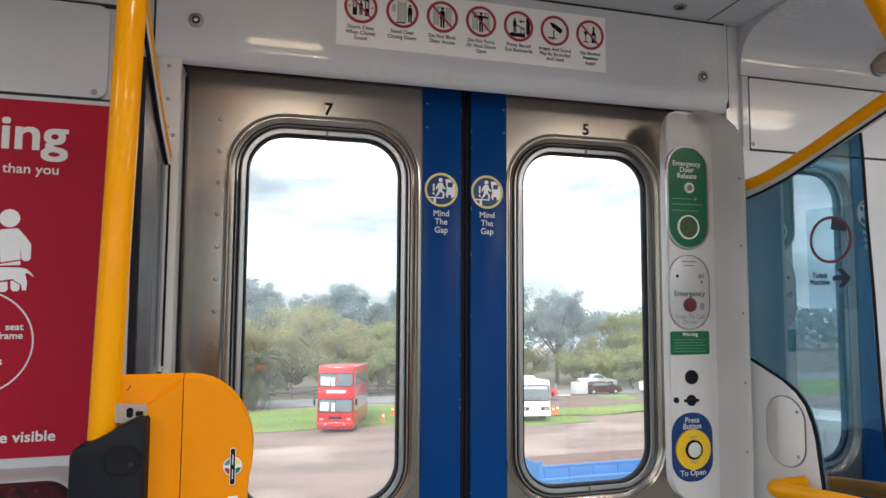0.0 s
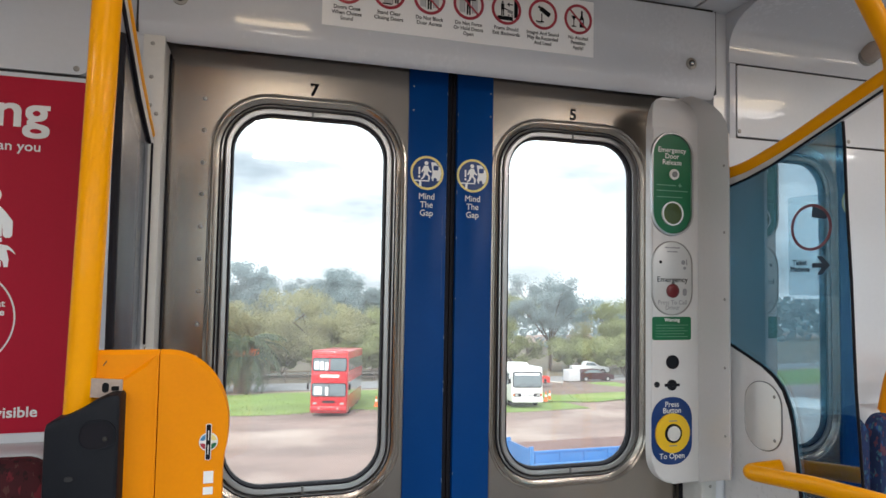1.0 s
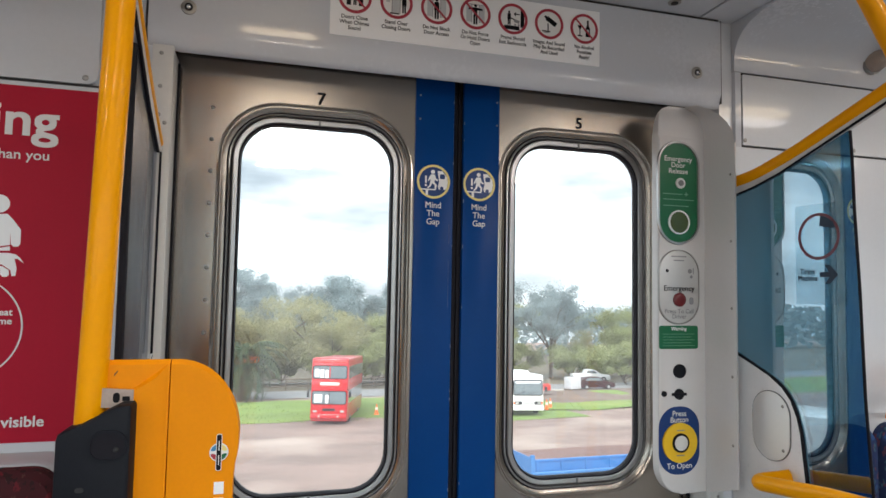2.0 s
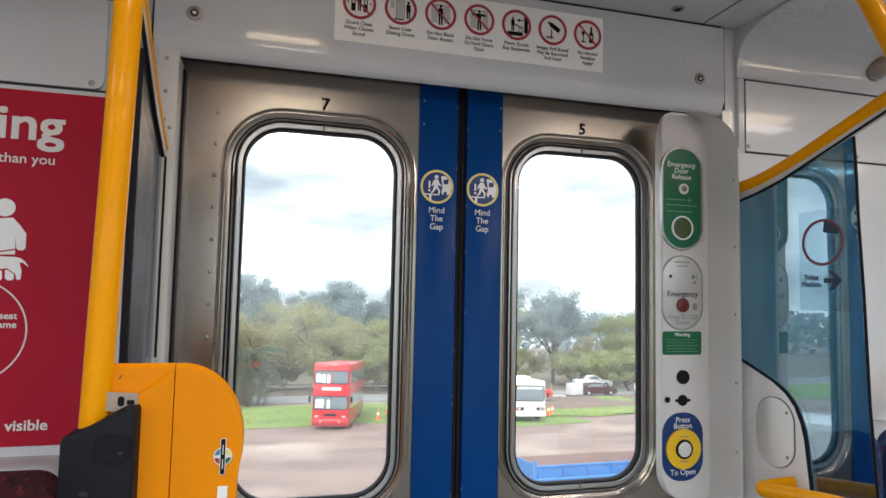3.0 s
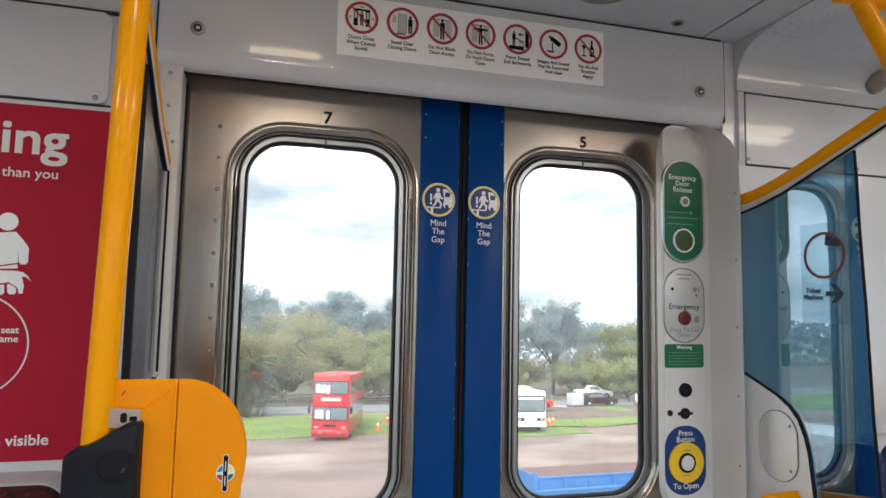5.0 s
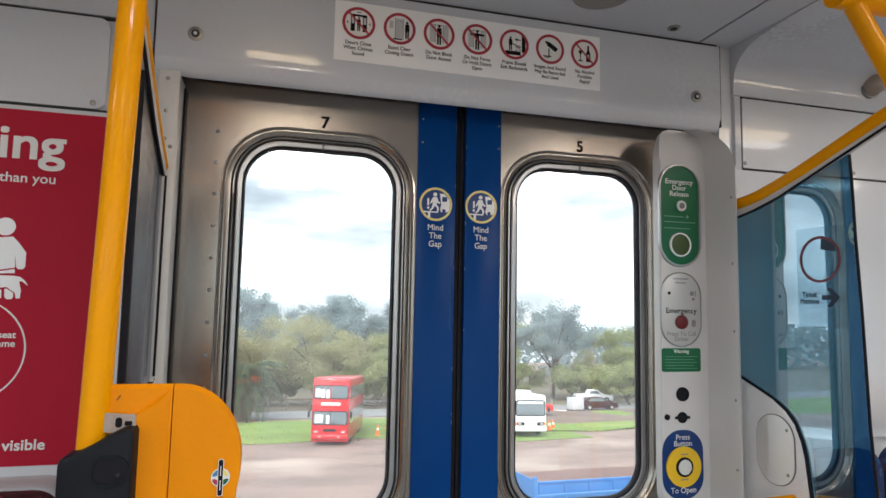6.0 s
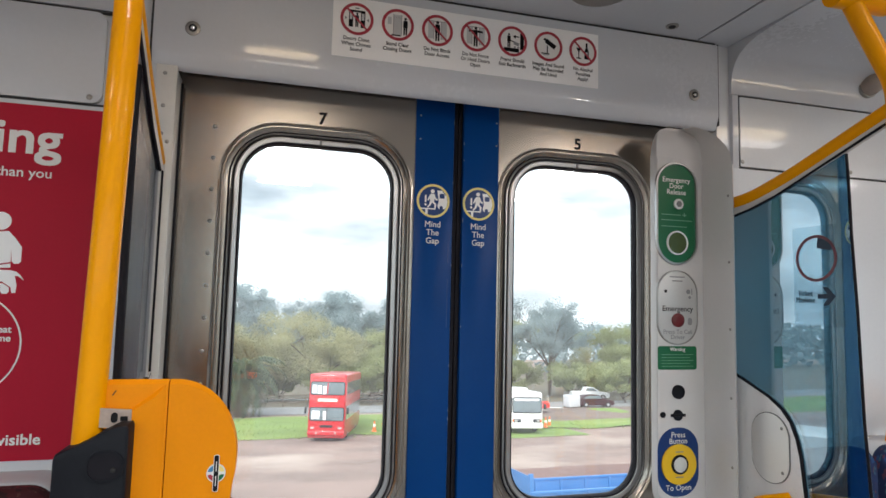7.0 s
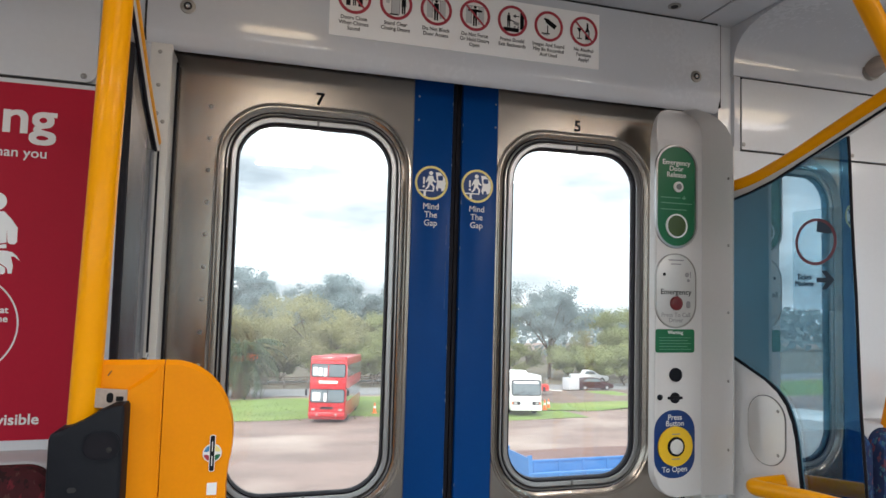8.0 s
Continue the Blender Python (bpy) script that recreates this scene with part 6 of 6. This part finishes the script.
ute = car("utility_truck", METAL_WHITE, "white utility truck parked beside the road", True)
ute.matrix_basis = pose(40.5, 68.6, lie(68.6) + 0.1, -LEAN, 0, 0) @ pose(0, 0, 0, 0, 0, 74) @ Matrix.Scale(1.05, 4)
cr1 = car("sedan_car", BUS_WHITE, "white sedan parked on the grass edge")
cr1.matrix_basis = pose(41.8, 56.5, lie(56.5) + 0.1, -LEAN, 0, 0) @ pose(0, 0, 0, 0, 0, 60) @ Matrix.Scale(1.08, 4)
cr2 = car("maroon_car", surface("maroon_paint", (0.045, 0.012, 0.016), 0.35, 0, 0.1, 0.8, 10, 0), "small dark maroon car parked beside the road")
cr2.matrix_basis = pose(34.9, 58.2, lie(58.2) + 0.1, -LEAN, 0, 0) @ pose(0, 0, 0, 0, 0, 80) @ Matrix.Scale(0.88, 4)

bx = thing("white_tank", "white plastic cube tank standing on the grass", "tank")
part("body", box(B(), -0.75, 0.75, -0.6, 0.6, 0.12, 1.45, 0.08, 3), SEAT_SHELL, bx)
part("pallet", box(B(), -0.8, 0.8, -0.65, 0.65, 0, 0.12, 0.01), BARK, bx)
part("lid", slab(B(), circle(0, 0, 0.22, 20), 1.45, 1.52, on_xy), GASKET, bx)
bx.matrix_basis = pose(30.2, 58.2, lie(58.2) + 0.1, -LEAN, 0, 0) @ pose(0, 0, 0, 0, 0, 12) @ Matrix.Scale(0.93, 4)


def fence(x0, x1, y):
    f = thing("rail_fence", "weathered grey post and rail fence along the road", "fence", (x0, y, lie(y)))
    z = lie(y) + 0.1
    n = int((x1 - x0) / 2.4)
    for i in range(n + 1):
        x = x0 + i * 2.4
        part("post", box(B(), x - 0.06, x + 0.06, y - 0.06, y + 0.06, z - 0.1, z + 1.25, 0.01), BARK, f)
    for k in (0.45, 0.85, 1.18):
        part("rail", box(B(), x0, x0 + n * 2.4, y - 0.09, y - 0.06, z + k - 0.06, z + k + 0.06, 0.01), BARK, f)


fence(-34.9, 14.1, 68.1)

# ---- trucks and trailers beside the line ----
def on_yard(v, x, y, turn, size=1.0):
    v.matrix_basis = pose(x, y, lie(y) + 0.03, -LEAN, 0, 0) @ pose(0, 0, 0, 0, 0, turn) @ Matrix.Scale(size, 4)
    return v


def truck_front(v, mat, w=2.1, y0=0.0, h=2.3):
    """A forward-control cab with its glass, lamps and mirrors; the front faces -y."""
    side = [(y0, 0.5), (y0 + 0.03, 1.2), (y0 + 0.35, h - 0.1), (y0 + 0.6, h), (y0 + 1.7, h), (y0 + 1.75, 0.5)]
    cab = part("cab", slab(B(), side, -w / 2, w / 2, on_yz, 0.04), mat, v)
    glass = [(-w / 2 + 0.14, 0), (w / 2 - 0.14, 0), (w / 2 - 0.2, 1), (-w / 2 + 0.2, 1)]
    part("windscreen", loft(B(), [(glass, 0), (glass, 0.03)], lambda a, b, d: Vector((a, y0 + 0.06 + 0.26 * b - d, 1.3 + (h - 1.52) * b + 0.3 * d)), True), BUS_GLASS, cab)
    for s in (-1, 1):
        part("side_window", slab(B(), [(y0 + 0.35, 1.3), (y0 + 0.55, h - 0.2), (y0 + 1.35, h - 0.2), (y0 + 1.4, 1.3)], s * (w / 2 - 0.02), s * (w / 2 + 0.01), on_yz), BUS_GLASS, cab)
        part("headlight", slab(B(), rrect(s * (w / 2 - 0.3), 0.85, 0.34, 0.16, 0.04), y0 - 0.03, y0 + 0.05), LAMP_GLASS, cab)
        part("mirror", box(B(), s * (w / 2 + 0.12) - 0.06, s * (w / 2 + 0.12) + 0.06, y0 + 0.1, y0 + 0.16, 1.35, 1.7, 0.02), BLACK_PLASTIC, cab)
    part("bumper", box(B(), -w / 2, w / 2, y0 - 0.1, y0 + 0.12, 0.4, 0.66, 0.03), mat, v)
    part("grille", box(B(), -w / 2 + 0.5, w / 2 - 0.5, y0 - 0.02, y0 + 0.05, 0.98, 1.18, 0.01), GASKET, v)
    return cab


def box_truck(label, mat, ln=6.2, h=3.3):
    v = thing("box_truck", label, "truck")
    truck_front(v, mat)
    part("cargo_box", box(B(), -1.15, 1.15, 1.85, ln, 0.95, h, 0.04), BUS_WHITE, v, "white cargo body")
    part("chassis", box(B(), -0.42, 0.42, 0.4, ln - 0.1, 0.6, 0.94, 0.02), STEEL_DULL, v)
    for s in (-1, 1):
        part("side_guard", box(B(), s * 1.02 - 0.03, s * 1.02 + 0.03, 2.2, ln - 2.2, 0.62, 0.86, 0.01), TRAILER_BLUE, v)
        wheel(v, s * 0.92, 0.95, 0.4, 0.26)
        wheel(v, s * 0.92, ln - 1.4, 0.4, 0.3)
    return v


def flatbed(label):
    """A prime mover with a long red beam trailer."""
    v = thing("flatbed_truck", label, "truck")
    cab = truck_front(v, BUS_WHITE, 2.4, 0.0, 2.95)
    part("roof_fairing", box(B(), -1.0, 1.0, 0.7, 1.7, 2.95, 3.25, 0.08), BUS_WHITE, cab)
    part("chassis", box(B(), -0.45, 0.45, 0.5, 4.6, 0.7, 0.98, 0.02), STEEL_DULL, v)
    for s in (-1, 1):
        part("main_beam", box(B(), s * 0.5 - 0.09, s * 0.5 + 0.09, 2.4, 11.6, 1.0, 1.32, 0.01), RED_PAINT, v, "red steel beam")
        part("side_rail", box(B(), s * 1.15 - 0.05, s * 1.15 + 0.05, 2.4, 11.6, 1.16, 1.34, 0.01), RED_PAINT, v)
        for yy in (0.95, 3.3, 4.4, 8.6, 9.8, 11.0):
            wheel(v, s * 0.98, yy, 0.48, 0.3)
    for k in range(8):
        part("cross_member", box(B(), -1.1, 1.1, 2.5 + 1.26 * k, 2.62 + 1.26 * k, 1.1, 1.3, 0.01), RED_PAINT, v)
    part("headboard", box(B(), -1.15, 1.15, 2.3, 2.38, 1.3, 2.1, 0.02), RED_PAINT, v)
    return v


def caravan(label):
    v = thing("caravan", label, "caravan")
    side = [(0, 0.5), (0.1, 1.9), (0.6, 2.75), (6.4, 2.75), (6.7, 2.3), (6.7, 0.5)]
    part("body", slab(B(), side, -1.2, 1.2, on_yz, 0.06), BUS_WHITE, v)
    for s in (-1, 1):
        part("stripe", box(B(), s * 1.2 - 0.008, s * 1.2 + 0.008, 0.2, 6.5, 0.95, 1.15), TRAILER_BLUE, v)
        for yy in (1.5, 4.6):
            part("window", slab(B(), rrect(yy, 1.8, 1.3, 0.6, 0.08), s * 1.19, s * 1.215, on_yz), BUS_GLASS, v)
        wheel(v, s * 1.05, 3.3, 0.34, 0.22)
        wheel(v, s * 1.05, 4.1, 0.34, 0.22)
    part("drawbar", tube(B(), [(0, 0.1, 0.5), (0, -1.3, 0.5)], 0.06, 8), STEEL_DULL, v)
    part("jockey_leg", tube(B(), [(0, -1.1, 0.0), (0, -1.1, 0.55)], 0.04, 8), STEEL_DULL, v)
    part("roof_vent", box(B(), -0.3, 0.3, 3.0, 3.6, 2.74, 2.9, 0.03), METAL_GREY, v)
    return v


def box_trailer(label):
    v = thing("box_trailer", label, "trailer")
    part("tray", box(B(), -0.8, 0.8, 0, 2.2, 0.5, 0.58, 0.01), RED_PAINT, v)
    for x0, x1, y0, y1 in ((-0.8, -0.75, 0, 2.2), (0.75, 0.8, 0, 2.2), (-0.75, 0.75, 0, 0.05), (-0.75, 0.75, 2.15, 2.2)):
        part("side", box(B(), x0, x1, y0, y1, 0.58, 0.98, 0.01), RED_PAINT, v)
    for s in (-1, 1):
        wheel(v, s * 0.92, 1.2, 0.32, 0.18)
        for yy in (0.05, 2.12):
            part("stake", box(B(), s * 0.77 - 0.025, s * 0.77 + 0.025, yy, yy + 0.05, 0.98, 1.5), STEEL_DULL, v)
    part("drawbar", tube(B(), [(0, 0.1, 0.5), (0, -1.2, 0.45)], 0.05, 8), STEEL_DULL, v)
    part("prop", tube(B(), [(0, -1.1, 0.0), (0, -1.1, 0.48)], 0.03, 8), STEEL_DULL, v)
    return v


def wheelie_bin(label, mat, x, y):
    v = thing("wheelie_bin", label, "bin", group="wheelie bins")
    part("body", loft(B(), [(rrect(0, 0, 0.46, 0.52, 0.05, 3), 0.05), (rrect(0, 0, 0.58, 0.68, 0.06, 3), 0.98)], on_xy, True), mat, v)
    part("lid", box(B(), -0.3, 0.3, -0.36, 0.36, 0.98, 1.05, 0.03), mat, v)
    for s in (-1, 1):
        part("wheel", tube(B(), [(s * 0.2 - 0.03, 0.26, 0.1), (s * 0.2 + 0.03, 0.26, 0.1)], 0.1, 12), TYRE, v)
    return on_yard(v, x, y, 20)


on_yard(box_truck("white box truck parked on grass beside the coach", BUS_WHITE), 9.3, 40.6, -24)
on_yard(flatbed("white prime mover with a red beam trailer beside the bank"), -11.6, 16.5, 90)
on_yard(box_trailer("small red box trailer with stakes near the trees"), 25.4, 53.5, 70, 1.1)
suv = car("estate_car", surface("blue_car_paint", (0.03, 0.09, 0.20), 0.3, 0, 0.1, 0.8, 10, 0, coat=0.5), "blue estate car with a roof rack in the yard")
for xx in (-0.6, 0.6):
    part("roof_rail", tube(B(), [(xx, 2.0, 1.46), (xx, 2.1, 1.55), (xx, 3.3, 1.55), (xx, 3.4, 1.45)], 0.025, 8), STEEL_DULL, suv)
on_yard(suv, -5.75, 16.5, -88)
on_yard(car("pickup", BUS_WHITE, "white pickup parked beside the railway bank", True), -13.4, 11.2, 12)
on_yard(box_truck("white delivery truck with a long flat-roofed body by the bank", BUS_WHITE, 6.6, 2.7), -16.2, 8.6, 4)
on_yard(caravan("long white caravan with a blue stripe in the works yard"), 76.5, 17.5, 78)
on_yard(box_truck("white service truck with blue side guards in the works yard", BUS_WHITE, 5.6, 2.6), 68.0, 14.5, 66, 0.95)
on_yard(box_truck("white service truck with a boxed tray by the tank trucks", BUS_WHITE, 5.4, 2.5), 72.0, 12.5, 70, 0.95)
for n, xx in enumerate((71.0, 72.2, 73.0)):
    wheelie_bin("blue wheelie bin by the works yard fence" if n == 0 else "dark green wheelie bin by the works yard fence", TRAILER_BLUE if n == 0 else LEAF_PALM, xx, 47.0)

# ---- works yard further along the line ----
def shed(name, w, d, h, ridge, wall_mat, roof_mat, trim_mat, label):
    v = thing(name, label, "shed")
    gable = [(0, 0), (w, 0), (w, h), (w / 2, ridge), (0, h)]
    for y0, y1 in ((0, 0.12), (d - 0.12, d)):
        part("end_wall", slab(B(), gable, y0, y1), wall_mat, v)
    for x0, x1 in ((0.002, 0.12), (w - 0.12, w - 0.002)):
        part("side_wall", box(B(), x0, x1, 0.12, d - 0.12, 0, h), wall_mat, v)
    t = 0.14
    for a, b in (((-0.4, h - 0.12), (w / 2, ridge + 0.05)), ((w + 0.4, h - 0.12), (w / 2, ridge + 0.05))):
        part("roof", slab(B(), [a, b, (b[0], b[1] + t), (a[0], a[1] + t)], -0.4, d + 0.4), roof_mat, v, "pitched sheet roof")
        part("fascia", slab(B(), [(a[0], a[1] - 0.16), (b[0], b[1] - 0.16), (b[0], b[1] + t + 0.04), (a[0], a[1] + t + 0.04)], -0.48, -0.41), trim_mat, v)
    part("roller_door", box(B(), w * 0.3, w * 0.62, -0.05, 0.0, 0, h * 0.72, 0.02), METAL_GREY, v, "ribbed roller door")
    for k in range(9):
        part("wall_rib", box(B(), w * (0.05 + 0.1125 * k) - 0.04, w * (0.05 + 0.1125 * k) + 0.04, -0.04, 0.0, h * 0.74, h * 0.98), wall_mat, v)
    return v


sh1 = shed("tan_shed", 16, 20, 5.2, 6.9, METAL_TAN, METAL_WHITE, METAL_TAN, "large tan sheet-metal shed with a pale roof")
sh1.matrix_basis = pose(38.5, 19.4, lie(19.4), -LEAN, 0, 0)
sh2 = shed("grey_shed", 15, 22, 4.6, 6.2, METAL_GREY, METAL_WHITE, RED_PAINT, "blue-grey shed with white roof and red fascia")
sh2.matrix_basis = pose(53.1, 17.5, lie(17.5), -LEAN, 0, 0)
sh3 = shed("white_shed", 14, 16, 4.8, 6.0, METAL_WHITE, METAL_WHITE, TRAILER_BLUE, "white shed with a blue edged canopy")
sh3.matrix_basis = pose(77.8, 25.8, lie(25.8), -LEAN, 0, 0)
ys_ = make_tree("yellow_shrub", 71, 3.6, 2.2, LEAF_OLIVE, "yellow-green rounded shrub beside the tan shed", 60, 110, 0.11, 0.09, 0.1)
ys_.matrix_basis = pose(35.6, 17.0, lie(17.0), 0, 0, 10) @ Matrix.Scale(1.25, 4)


def tanker(x, y, turn):
    v = thing("tank_truck", "red tank truck with a round vessel in the yard", "truck")
    part("chassis", box(B(), -0.45, 0.45, 0, 7.2, 0.7, 0.95, 0.02), STEEL_DULL, v)
    cab = part("cab", box(B(), -1.15, 1.15, -0.1, 1.9, 0.6, 2.9, 0.15, 3), RED_PAINT, v)
    part("windscreen", slab(B(), rrect(0, 2.2, 2.0, 0.85, 0.1), -0.13, -0.06), BUS_GLASS, cab)
    part("bumper", box(B(), -1.15, 1.15, -0.25, 0.0, 0.45, 0.8, 0.04), BUS_WHITE, v)
    bm = B()
    tube(bm, [(0, 2.3, 1.95), (0, 2.45, 1.95), (0, 6.9, 1.95), (0, 7.05, 1.95)], 1.0, 28)
    tk_ = part("vessel", bm, RED_PAINT, v, "round red vessel")
    for yy in (3.0, 4.6, 6.2):
        part("band", tube(B(), [(0, yy - 0.05, 1.95), (0, yy + 0.05, 1.95)], 1.02, 28), BUS_WHITE, tk_)
    part("hatch", slab(B(), circle(0, 4.2, 0.3, 20), 2.9, 3.1, on_xy), RED_PAINT, tk_)
    for s in (-1, 1):
        for yy in (0.9, 5.1, 6.3):
            wheel(v, s * 0.95, yy, 0.5, 0.3)
    v.matrix_basis = pose(x, y, lie(y), -LEAN, 0, 0) @ pose(0, 0, 0, 0, 0, turn)
    return v


tagged(tanker(68.8, 19.4, 35), group="tank trucks")
tagged(tanker(70.3, 16.5, 60), group="tank trucks")
